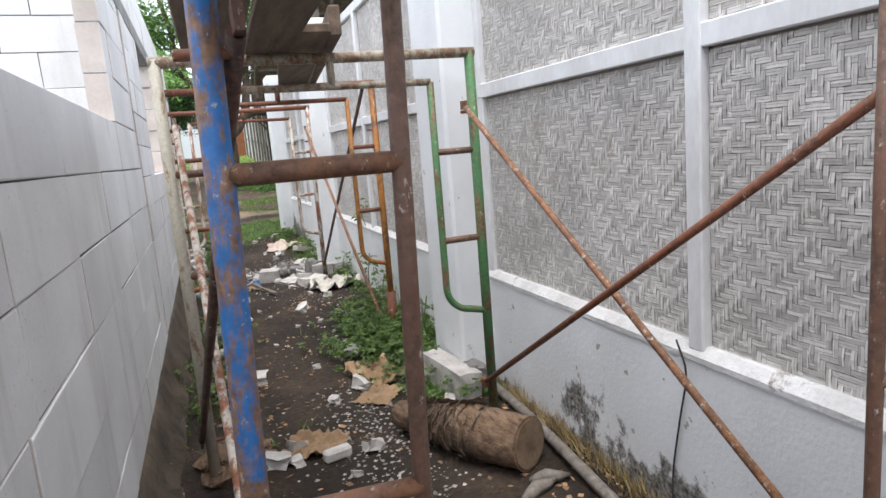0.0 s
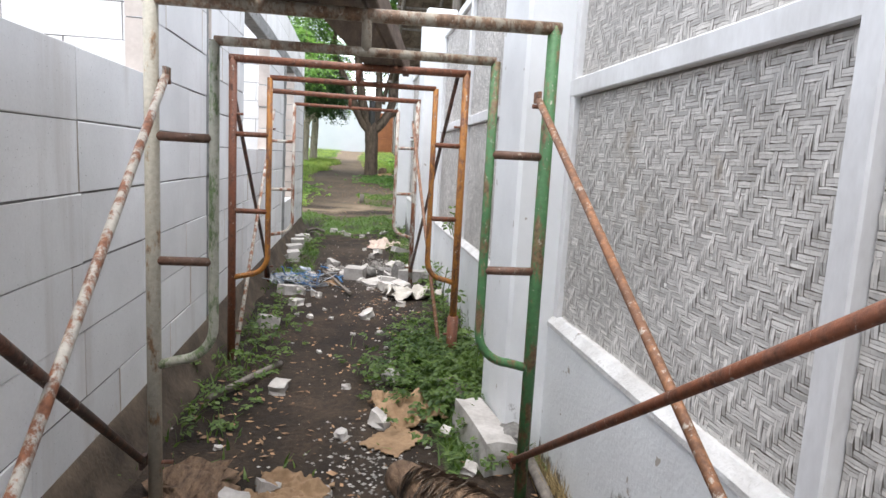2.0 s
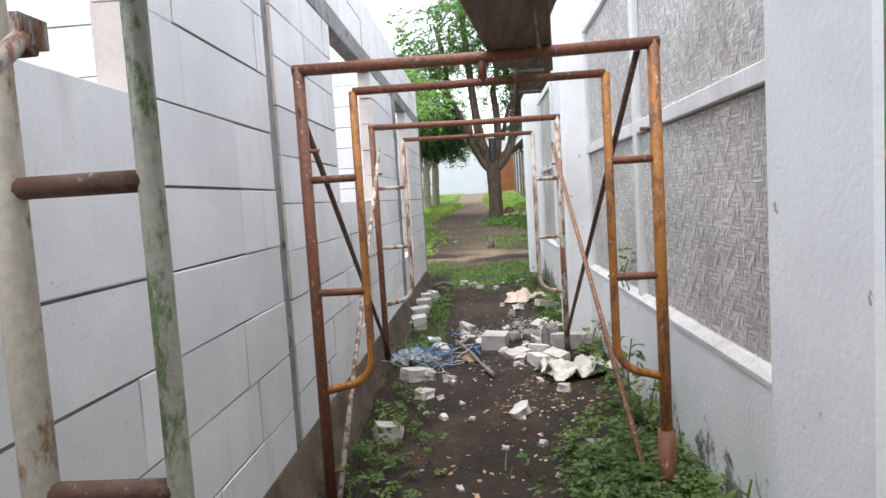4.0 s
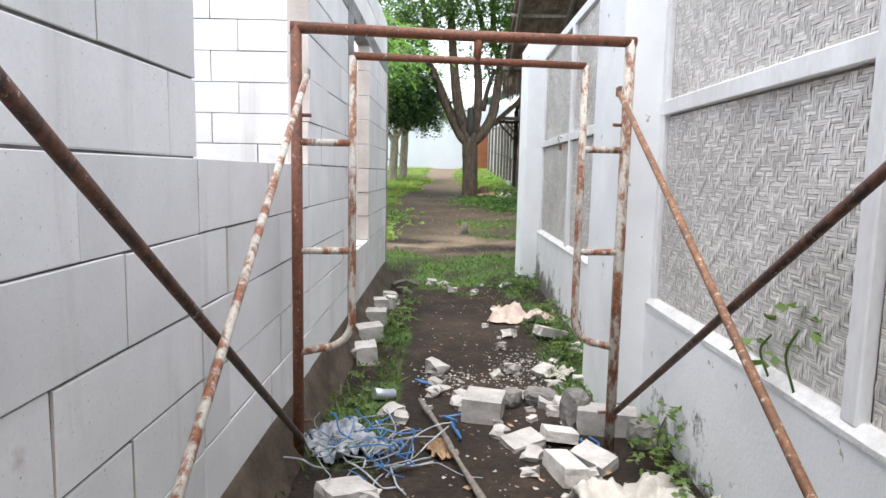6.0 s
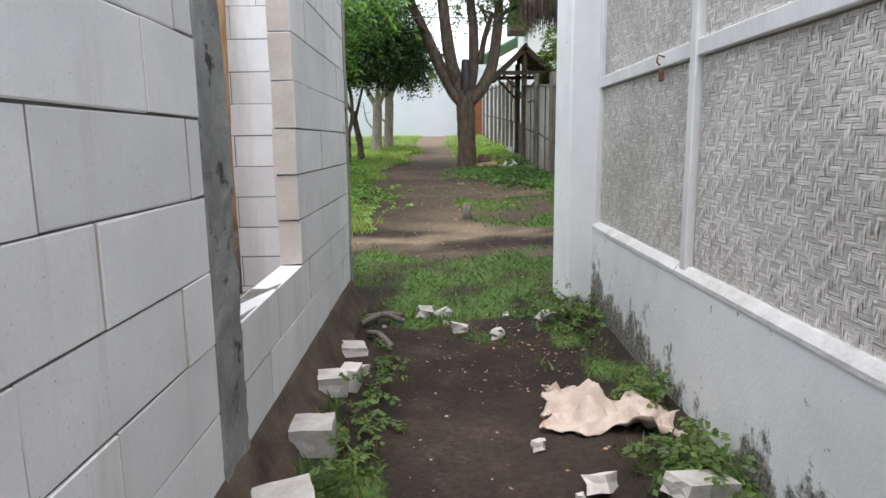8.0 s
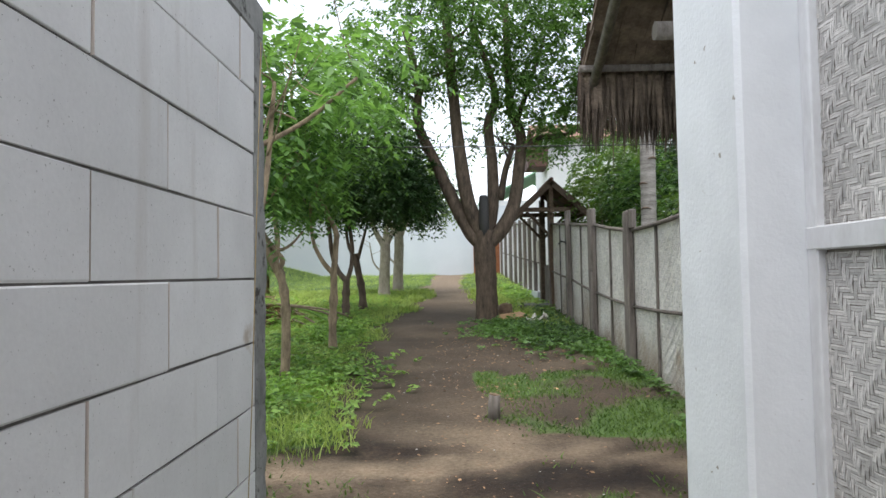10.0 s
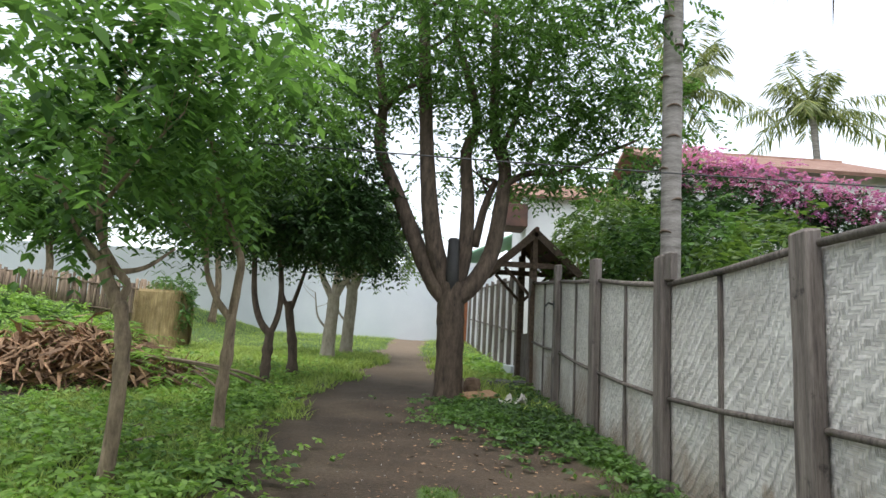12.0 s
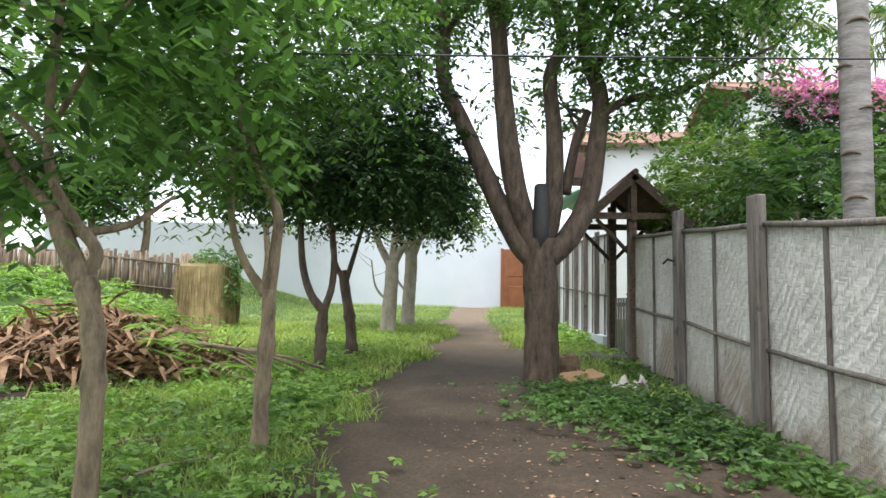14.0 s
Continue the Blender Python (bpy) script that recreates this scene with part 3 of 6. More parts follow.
def weave(name, u0, u1, v0, v1, w, place, mat, parent, seed, turns=True):
    """Herringbone twill (without turns: one long diagonal) of flat strips: each float is a low arched strip of its own. place(u, v, h) gives the point."""
    r = rng(seed)
    nu, nv = int((u1 - u0) / w), int((v1 - v0) / w)
    zig, s, left = [], 0, 8
    step = 1
    for i in range(nu):
        zig.append(s)
        s += step if turns else r.choice((1, 1, 1, 1, 2, 0))
        left -= 1
        if left == 0 and turns:
            step, left = -step, r.choice((3, 4, 5, 6, 7))
    up = [[((j + zig[i]) % 6) < 3 for j in range(nv)] for i in range(nu)]
    verts, faces = [], []

    def strip(a0, a1, b0, b1, along_u):
        g, h0, h1 = 0.05 * w + r.random() * 0.09 * w, 0.001, 0.002 + r.random() * 0.002
        tw = (r.random() - 0.5) * 0.14 * w
        if along_u:
            pts = [(a0, b0 + g), (a0, b1 - g), ((a0 + a1) / 2, b0 + g * 0.4 + tw), ((a0 + a1) / 2, b1 - g * 0.4 + tw), (a1, b0 + g), (a1, b1 - g)]
        else:
            pts = [(a0 + g, b0), (a1 - g, b0), (a0 + g * 0.4 + tw, (b0 + b1) / 2), (a1 - g * 0.4 + tw, (b0 + b1) / 2), (a0 + g, b1), (a1 - g, b1)]
        split, lift = r.uniform(0.3, 0.7), r.uniform(-0.0006, 0.0006)
        for e0, e1 in ((0.0, split - 0.03), (split + 0.03, 1.0)):
            k = len(verts)
            for q in (0, 2, 4):
                (ua, va), (ub, vb) = pts[q], pts[q + 1]
                for e in (e0, e1):
                    verts.append(place(ua + (ub - ua) * e, va + (vb - va) * e, (h1 + lift if q == 2 else h0)))
            lift = -lift
            faces.extend(((k, k + 2, k + 3, k + 1), (k + 2, k + 4, k + 5, k + 3)))

    for i in range(nu):
        j = 0
        while j < nv:
            if up[i][j]:
                e = j
                while e < nv and up[i][e] and e - j < 3:
                    e += 1
                strip(u0 + i * w, u0 + (i + 1) * w, v0 + j * w, v0 + e * w, False)
                j = e
            else:
                j += 1
    for j in range(nv):
        i = 0
        while i < nu:
            if not up[i][j]:
                e = i
                while e < nu and not up[e][j] and e - i < 4:
                    e += 1
                strip(u0 + i * w, u0 + e * w, v0 + j * w, v0 + (j + 1) * w, True)
                i = e
            else:
                i += 1
    ob = raw(name, verts, faces, mat, parent, "grey herringbone bamboo weave" if turns else "off-white diagonal bamboo weave")
    return tagged(ob, kind="stuff")


for k, (y0, y1, yp) in enumerate(BAYS[1:]):
    for v0, v1 in ((0.575, 1.44), (1.49, 2.34)):
        for u0, u1 in ((y0 + 0.04, yp - 0.03), (yp + 0.03, y1 - 0.04)):
            weave("bamboo_weave", u0, u1, v0, v1, 0.0155, lambda u, v, h: (EAST + 0.040 - h + 0.003 * math.sin(u * 5 + v * 3), u, v), M_WEAVE, wall_east, k * 10 + int(v0 * 10) + int(u0 * 7))

# ---- scaffold frames ----
TUBE, THIN, RUNG = 0.0215, 0.0152, 0.0140


def scaffold(y, xl, xr, il, ir, top, low, rungs, feet, mats, label, lean=0.0, gauge=1.0):
    """Two ladder-like sides joined by a top bar; lean: sideways slope of the first side's legs."""
    f = thing("scaffold_frame", label, "scaffold", "scaffold frames in the alley", (0, y, 0))
    side = {"L": (xl, il, mats[0], mats[1]), "R": (xr, ir, mats[2], mats[3])}
    for s, (xo, xi, mo, mi) in side.items():
        foot = feet[0 if s == "L" else 1]
        tip = lean if s == "L" else 0.0
        part("outer_leg", tube(bmesh.new(), [(xo + tip * (z - 0.75), 0, z) for z in (foot, top * 0.5, top)], TUBE * gauge, 14), mo, f)
        zb = rungs[2]
        k = 1 if xi > xo else -1
        pts = [(xi, 0, low), (xi, 0, (low + zb) / 2), (xi, 0, zb + 0.13)] + [(xi - k * 0.11 * (1 - math.cos(a)), 0, zb + 0.13 - 0.11 * math.sin(a)) for a in (0.15, 0.35, 0.55, 0.75, 0.95, 1.15, 1.35, 1.52)] + [(xo, 0, zb)]
        part("inner_leg", tube(bmesh.new(), [(x + tip * (z - 0.75), 0, z) for x, _, z in pts], THIN * gauge, 12), mi, f)
        for z in rungs[:2]:
            part("rung", tube(bmesh.new(), [(xo + k * 0.01, 0, z), (xi + tip * (z - 0.75), 0, z)], RUNG, 10), mats[5], f)
        for z in (0.16, 1.36):
            part("brace_pin", tube(bmesh.new(), [(xo - k * 0.02, -0.0, z), (xo + k * 0.055, 0, z)], 0.007, 8), M_RUST, f)
    part("top_bar", tube(bmesh.new(), [(xl - 0.02, 0, top - 0.01), ((xl + xr) / 2, 0, top - 0.012), (xr + 0.02, 0, top - 0.005)], 0.021, 14), mats[4], f)
    part("lower_bar", tube(bmesh.new(), [(il, 0, low), (ir, 0, low)], 0.0145, 12), mats[4], f)
    part("stub", tube(bmesh.new(), [((il + ir) / 2 + 0.02, 0, low), ((il + ir) / 2 + 0.02, 0, top)], 0.016, 10), mats[4], f)
    return f


f0 = scaffold(0.93, 0.055, 1.27, 0.275, 1.08, 1.64, 1.53, (1.22, 0.775, 0.42), (0.0, 0.0), (M_BLUE, M_BROWN, M_BROWN, M_BROWN, M_BROWN, M_RUNG), "blue and brown flaking steel scaffold frame", 0.026, 0.84)
f0.rotation_euler.z = radians(-5)
f1 = scaffold(2.65, -0.06, 1.16, 0.12, 0.976, 1.61, 1.49, (1.20, 0.82, 0.483), (0.0, 0.0), (M_PALE, M_PALEGREEN, M_GREEN, M_GREEN, M_TOPBAR, M_BROWN), "green and pale flaking steel scaffold frame")
f2 = scaffold(4.20, -0.117, 1.14, 0.075, 0.972, 1.66, 1.562, (1.255, 0.839, 0.465), (-0.12, -0.1), (M_RUST, M_ORANGE, M_ORANGE, M_ORANGE, M_RUST, M_RUST), "orange flaking steel scaffold frame")
part("leg_sleeve", tube(bmesh.new(), [(1.14, 0, -0.1), (1.14, 0, 0.27)], 0.032, 14), M_RUST, f2, "rusty sleeve round the leg")
f3 = scaffold(6.31, -0.21, 1.09, 0.0, 0.91, 1.69, 1.585, (1.26, 0.845, 0.44), (-0.12, 0.0), (M_RUST, M_RUSTWHITE, M_RUSTWHITE, M_RUSTWHITE, M_RUST, M_RUSTWHITE), "rust-red scaffold frame splashed with white plaster")
f3.rotation_euler.z = radians(7.5)


def brace(a, b, mat, label):
    o = thing("cross_brace", label, "scaffold brace", "cross braces of the scaffold", a)
    d = Vector(b) - Vector(a)
    u = d.normalized()
    part("brace_tube", tube(bmesh.new(), [(0, 0, 0), d * 0.5, d], 0.0118, 10), mat, o)
    for e, s in ((Vector((0, 0, 0)), -1), (d, 1)):
        part("flat_end", box(bmesh.new(), e + u * s * 0.02, (0.012, 0.05, 0.035)), mat, o, "flattened bolted end")
    return o


brace((1.12, 2.63, 1.377), (1.20, 0.80, 0.15), M_RUSTBRACE, "rusty steel cross brace with plaster spots")
brace((1.12, 2.62, 0.164), (1.13, 0.80, 1.308), M_RUST, "rust-brown steel cross brace")
brace((-0.02, 2.65, 1.375), (0.06, 0.89, 0.02), M_RUSTWHITE, "whitened rusty steel cross brace")
brace((-0.09, 2.62, 0.18), (0.105, 0.90, 1.38), M_DARKBRACE, "dark brown steel cross brace")
brace((-0.12, 4.22, 1.485), (-0.185, 6.26, 0.09), M_DARKBRACE, "dark thin steel cross brace")
brace((-0.165, 6.26, 1.50), (-0.10, 4.23, 0.01), M_RUSTWHITE, "whitened rusty steel cross brace")
brace((1.095, 4.24, 1.64), (1.085, 6.40, 0.18), M_DARKBRACE, "dark thin steel cross brace")
brace((1.04, 6.42, 1.48), (1.07, 4.23, 0.07), M_RUSTBRACE, "rusty steel cross brace with plaster spots")


def plank(a, b, width, thick, mat, label, tilt=0.0):
    a, b = Vector(a), Vector(b)
    d = b - a
    o = new("plank", mesh_of("plank", box(bmesh.new(), (0, d.length / 2, 0), (width, d.length, thick), bevel=0.004), mat))
    o.matrix_world = Matrix.Translation(a) @ d.to_track_quat("Y", "Z").to_matrix().to_4x4() @ pose(0, 0, 0, 0, tilt, 0)
    return tagged(o, label, "plank", "planks lying on the scaffold")


plank((0.10, 0.3, 1.68), (0.14, 2.85, 1.637), 0.20, 0.03, M_PLANK, "dark weathered plank on scaffold frames")
plank((0.30, 0.2, 1.682), (0.34, 2.80, 1.637), 0.17, 0.03, M_PLANK, "dark weathered plank on scaffold frames")
plank((0.42, 2.3, 1.645), (0.70, 4.62, 1.700), 0.18, 0.03, M_PLANK, "dark weathered plank on scaffold frames")
plank((0.54, 2.35, 1.68), (0.84, 4.75, 1.735), 0.04, 0.10, M_PLANK, "dark weathered board on edge on scaffold frames")

# ---- bamboo fence along the path ----
FX = 2.43


def along(y, table):
    """Height at y between the posts of the table (y, height)."""
    for (ya, za), (yb, zb) in zip(table, table[1:]):
        if y <= yb:
            return za + (zb - za) * (y - ya) / (yb - ya)
    return table[-1][1]


TOPS = ((12.2, 1.90), (14.2, 1.885), (16.06, 1.85), (17.95, 2.07), (19.83, 2.24), (21.85, 2.40), (23.2, 2.62), (34.6, 3.30))
MIDS = ((12.2, 1.02), (14.2, 1.0), (16.06, 0.985), (17.95, 1.095), (19.83, 1.28), (21.85, 1.42), (23.2, 1.60), (34.6, 2.25))


def fence_top(y):
    return along(y, TOPS)


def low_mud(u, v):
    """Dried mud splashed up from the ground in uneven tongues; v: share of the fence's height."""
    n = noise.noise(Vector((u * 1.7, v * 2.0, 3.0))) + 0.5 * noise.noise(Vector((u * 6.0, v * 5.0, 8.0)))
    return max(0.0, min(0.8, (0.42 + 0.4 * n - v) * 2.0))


fence = thing("bamboo_fence", "whitewashed woven bamboo fence on weathered grey timber posts", "fence", kind="structure")
POSTS = [12.2, 14.2, 16.06, 17.95, 19.83, 21.85]
FAR_POSTS = [23.2, 24.2, 25.3, 26.4, 27.6, 29.0, 30.6, 32.6, 34.6]
r = rng(5)
for y in POSTS + FAR_POSTS:
    g, t, near = ground_z(FX, y), fence_top(y) + (0.24 if 15 < y < 20 else 0.09), y < 21
    w = 0.15 if near else 0.06
    bm = box(bmesh.new(), (FX - 0.035, y, (g + t) / 2 - 0.05), (0.085, w, t - g + 0.1), (0, 0, r.uniform(-6, 6)), 0.012)
    bmesh.ops.subdivide_edges(bm, edges=[e for e in bm.edges if abs(e.verts[0].co.z - e.verts[1].co.z) > 0.5], cuts=9)
    for v in bm.verts:
        v.co.x += 0.010 * noise.noise(Vector((v.co.y * 9, v.co.z * 1.6, y)))
        v.co.y += 0.014 * noise.noise(Vector((v.co.x * 9, v.co.z * 1.3, y + 5)))
        if v.co.z > t - 0.2:
            v.co.z += 0.035 * noise.noise(Vector((v.co.y * 14, v.co.x * 14, y)))
    post = part("fence_post", bm, M_POST, fence)
    if 15 < y < 17:
        part("post_splice", box(bmesh.new(), (FX - 0.02, y - 0.14, t - 0.1), (0.06, 0.13, 0.22), (3, 0, 0), 0.01), M_POST, fence, "broken stub bolted to the post")
for a, b in list(zip(POSTS, POSTS[1:])) + list(zip(FAR_POSTS, FAR_POSTS[1:])):
    ga_, gb_, ta, tb = ground_z(FX, a), ground_z(FX, b), fence_top(a), fence_top(b)
    far = a > 21.5
    bm = bmesh.new()
    vs = [bm.verts.new(p) for p in ((FX + 0.03, a, ga_ - 0.1), (FX + 0.03, b, gb_ - 0.1), (FX + 0.03, b, tb), (FX + 0.03, a, ta), (FX + 0.045, a, ga_ - 0.1), (FX + 0.045, b, gb_ - 0.1), (FX + 0.045, b, tb), (FX + 0.045, a, ta))]
    for q in ((0, 1, 2, 3), (7, 6, 5, 4), (0, 4, 5, 1), (1, 5, 6, 2), (2, 6, 7, 3), (3, 7, 4, 0)):
        bm.faces.new([vs[i] for i in q])
    part("panel", bm, M_FENCEFAR, fence)
    if not far:
        hh = (ta + tb - ga_ - gb_) / 2

        def on_fence(u, v, h):
            k = (u - a) / (b - a)
            lo, hi = ga_ + (gb_ - ga_) * k, ta + (tb - ta) * k
            return (FX + 0.022 - h * 1.7 - 0.012 * noise.noise(Vector((u * 1.6, v * 1.5, 2.0))), u, lo + (hi - lo) * v / hh)

        w = weave("bamboo_weave", a + 0.02, b - 0.02, 0.0, hh, 0.0205, on_fence, M_WEAVE_FENCE, fence, int(a * 10), False)
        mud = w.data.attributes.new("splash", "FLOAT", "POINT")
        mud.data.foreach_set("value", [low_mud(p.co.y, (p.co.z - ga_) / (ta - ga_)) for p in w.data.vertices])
    for z0, z1, rr in ((ta + 0.012, tb + 0.012, 0.024), (along(a, MIDS), along(b, MIDS), 0.019)):
        part("rail", tube(bmesh.new(), [(FX - 0.004, a, z0), (FX - 0.004, (a + b) / 2, (z0 + z1) / 2 - 0.012), (FX - 0.004, b, z1)], rr, 8), M_POST, fence)
    m = (a + b) / 2 + 0.05
    part("batten", box(bmesh.new(), (FX + 0.004, m, ((ga_ + gb_) / 2 + (ta + tb) / 2) / 2), (0.02, 0.036 if not far else 0.05, (ta + tb) / 2 - (ga_ + gb_) / 2)), M_POST, fence)

# ---- far white wall ----
FAR_Y = 36.0
far_wall = tagged(solid("wall_far_north", (-16, FAR_Y, 0.8), (3.4, FAR_Y + 0.2, 4.35), M_FARWALL), "tall plain white plastered boundary wall", "wall", kind="structure")
# ---- foliage helpers ----
def unit(a):
    return a / np.maximum(np.linalg.norm(a, axis=-1, keepdims=True), 1e-9)


def sprays(pos, dirs, gen, length, pairs, leaf, width, droop=0.35, hang=0.15, jitter=0.22):
    """Pinnate sprays at pos along dirs: leaflets in pairs, as folded diamonds."""
    n = len(pos)
    up = np.array([0, 0, 1.0])
    side = unit(np.cross(dirs, up) + gen.normal(0, 0.05, (n, 3)))
    L = length * gen.uniform(0.6, 1.25, (n, 1))
    V = []
    for k in range(pairs):
        t = (k + 1) / pairs
        p = pos + dirs * L * t - up * (L * droop * t * t)
        tang = unit(dirs - up * (2 * droop * t))
        for s in (-1, 1):
            d = unit(side * s + tang * 0.45 + gen.normal(0, jitter, (n, 3)) - up * hang)
            ll = leaf * gen.uniform(0.7, 1.25, (n, 1)) * (1.0 - 0.35 * abs(t - 0.5))
            w = unit(np.cross(d, up) + gen.normal(0, jitter * 2, (n, 3))) * width * 0.5
            mid = p + d * ll * 0.5
            V.append(np.stack([p, mid + w, p + d * ll - up * ll * 0.12, mid - w], 1))
    V = np.concatenate(V, 0).reshape(-1, 3)
    F = np.arange(len(V)).reshape(-1, 4)
    return V, F


def crown(name, clumps, mat, parent, seed, length=0.35, pairs=7, leaf=0.09, width=0.036, inner=0.35, droop=0.35, jitter=0.22, label=""):
    """Leaf sprays spread through uneven clumps (centre, radii, count)."""
    gen = np.random.default_rng(seed)
    P, D = [], []
    for c, rad, cnt in clumps:
        d = unit(gen.normal(0, 1, (cnt, 3)))
        f = gen.uniform(inner, 1.0, (cnt, 1)) ** 0.6 * (1 + 0.22 * np.sin(d[:, :1] * 5 + seed) * np.cos(d[:, 2:] * 4))
        P.append(np.array(c) + d * np.array(rad) * f)
        D.append(unit(d * 0.6 + gen.normal(0, 0.55, (cnt, 3)) + np.array([0, 0, -0.1])))
    V, F = sprays(np.concatenate(P), np.concatenate(D), gen, length, pairs, leaf, width, droop, jitter=jitter)
    return raw(name, V.tolist(), F.tolist(), mat, parent, label)


def limb(bm, pts, r0, r1, seg=9, wobble=0.0, seed=0):
    c = curve_points(pts, 5)
    r = rng(seed)
    n = len(c) - 1
    tube(bm, c, [(r0 + (r1 - r0) * i / n) * (1 + wobble * (r.random() - 0.5)) for i in range(n + 1)], seg)


def tree(label, base, trunk, limbs, clumps, bark, leaf_mat, seed, group="row of young trees beside the path", r0=0.05, r1=0.04, flare=1.5, **kw):
    """trunk and limbs as points from the base; limbs: (points, start radius, end radius)."""
    t = thing("tree", label, "tree", group, base)
    bm = bmesh.new()
    c = curve_points(trunk, 6)
    n = len(c) - 1
    r = rng(seed)
    knots = {r.randrange(2, n): 1.22 for _ in range(3)} if r0 < 0.1 else {}
    tube(bm, c, [(r0 + (r1 - r0) * i / n) * (1 + (flare - 1) * math.exp(-i * 0.9)) * knots.get(i, 1 + 0.08 * (r.random() - 0.5)) for i in range(n + 1)], 12)
    part("trunk", bm, bark, t)
    for k, (pts, a, b) in enumerate(limbs):
        bm = bmesh.new()
        limb(bm, pts, a, b, 9, 0.08, seed + k)
        end, r = Vector(pts[-1]), rng(seed * 7 + k)
        mid = Vector(pts[len(pts) // 2])
        for q in range(3):
            d = Vector((r.uniform(-1, 1), r.uniform(-1, 1), r.uniform(0.2, 1))).normalized()
            s = mid.lerp(end, 0.4 + 0.3 * q)
            limb(bm, [s, s + d * 0.3, s + d * 0.55 + Vector((0, 0, 0.12))], b * 0.6, b * 0.2, 5)
        part("limb", bm, bark, t)
    if clumps:
        crown("crown", clumps, leaf_mat, t, seed, **kw)
    return t


def g3(x, y, dz=0.0):
    return (x, y, ground_z(x, y) + dz)


# big tree beside the path
B = g3(0.97, 20.35, -0.05)
big_tree = tree("large tree with several thick upright limbs and a broad leafy crown", B,
     [(0, 0, 0), (0.0, 0, 0.7), (-0.02, 0, 1.35), (-0.03, 0, 1.72)],
     [([(-0.06, 0, 1.45), (-0.32, 0, 1.75), (-0.66, 0.05, 2.45), (-0.92, 0.1, 3.05), (-1.22, 0.1, 3.74), (-1.22, 0.1, 4.5), (-1.45, 0.2, 5.6)], 0.15, 0.06),
      ([(-0.1, 0, 1.6), (-0.34, -0.1, 2.37), (-0.47, -0.12, 3.3), (-0.56, -0.12, 4.34), (-0.66, -0.1, 5.7), (-0.7, -0.1, 6.6)], 0.15, 0.07),
      ([(0.02, 0.1, 1.6), (0.15, 0.12, 2.2), (0.16, 0.12, 3.0), (0.1, 0.1, 3.74), (0.24, 0.05, 4.2), (0.07, 0.0, 4.9), (-0.19, 0.0, 5.6)], 0.13, 0.05),
      ([(0.06, 0, 1.5), (0.3, -0.03, 1.72), (0.54, 0, 2.19), (0.65, 0, 2.88), (0.69, 0.02, 3.5), (0.52, 0, 4.0), (0.48, 0, 4.9), (0.45, 0, 6.0)], 0.15, 0.06),
      ([(0.3, 0.15, 2.3), (0.42, 0.2, 2.9), (0.58, 0.2, 3.35)], 0.07, 0.05),
      ([(0.64, 0, 3.2), (1.0, -0.1, 3.4), (1.45, -0.2, 3.42), (1.96, -0.3, 3.65), (2.6, -0.4, 3.95)], 0.06, 0.02),
      ([(0.6, 0, 3.7), (0.9, 0.1, 4.5), (1.2, 0.1, 5.4)], 0.06, 0.025),
      ([(-1.2, 0.1, 4.3), (-0.9, -0.2, 4.55), (-0.5, -0.4, 4.6)], 0.05, 0.02)],
     [((-1.3, -0.2, 5.3), (1.5, 1.6, 0.9), 320), ((0.1, 0.2, 5.7), (1.8, 1.6, 1.1), 310), ((1.5, -0.3, 4.9), (1.4, 1.2, 0.9), 210), ((2.4, -0.5, 4.2), (1.1, 1.0, 0.5), 150), ((2.1, 0.2, 5.6), (0.9, 1.0, 0.8), 160), ((1.4, -1.6, 5.2), (1.4, 1.2, 0.6), 110), ((0.0, -2.0, 5.6), (1.4, 1.2, 0.6), 170), ((1.0, -2.8, 5.8), (1.3, 1.2, 0.5), 110),
      ((-2.3, 0.3, 4.7), (1.1, 1.2, 0.7), 240), ((0.3, 0.5, 7.0), (2.3, 2.2, 1.0), 280), ((-0.1, -0.6, 4.7), (1.1, 0.6, 0.5), 170), ((1.0, -0.5, 4.1), (0.8, 0.6, 0.5), 150), ((-1.7, -0.4, 4.2), (0.7, 0.8, 0.4), 90), ((0.95, 0.5, 3.5), (0.6, 0.6, 0.35), 60), ((1.6, -0.2, 3.6), (0.7, 0.6, 0.3), 100), ((-0.1, 0.8, 3.9), (0.7, 0.5, 0.5), 60)],
     M_BARKDARK, M_LEAF, 3, group="", r0=0.205, r1=0.20, flare=1.2, length=0.42, leaf=0.115, width=0.05)
part("cut_stub", tube(bmesh.new(), [(-0.025, -0.07, 1.45), (-0.03, -0.13, 1.8), (-0.03, -0.17, 2.32), (-0.03, -0.17, 2.35)], [0.1, 0.1, 0.085, 0.06], 10), M_DARK, big_tree, "blackened stub of a cut limb")

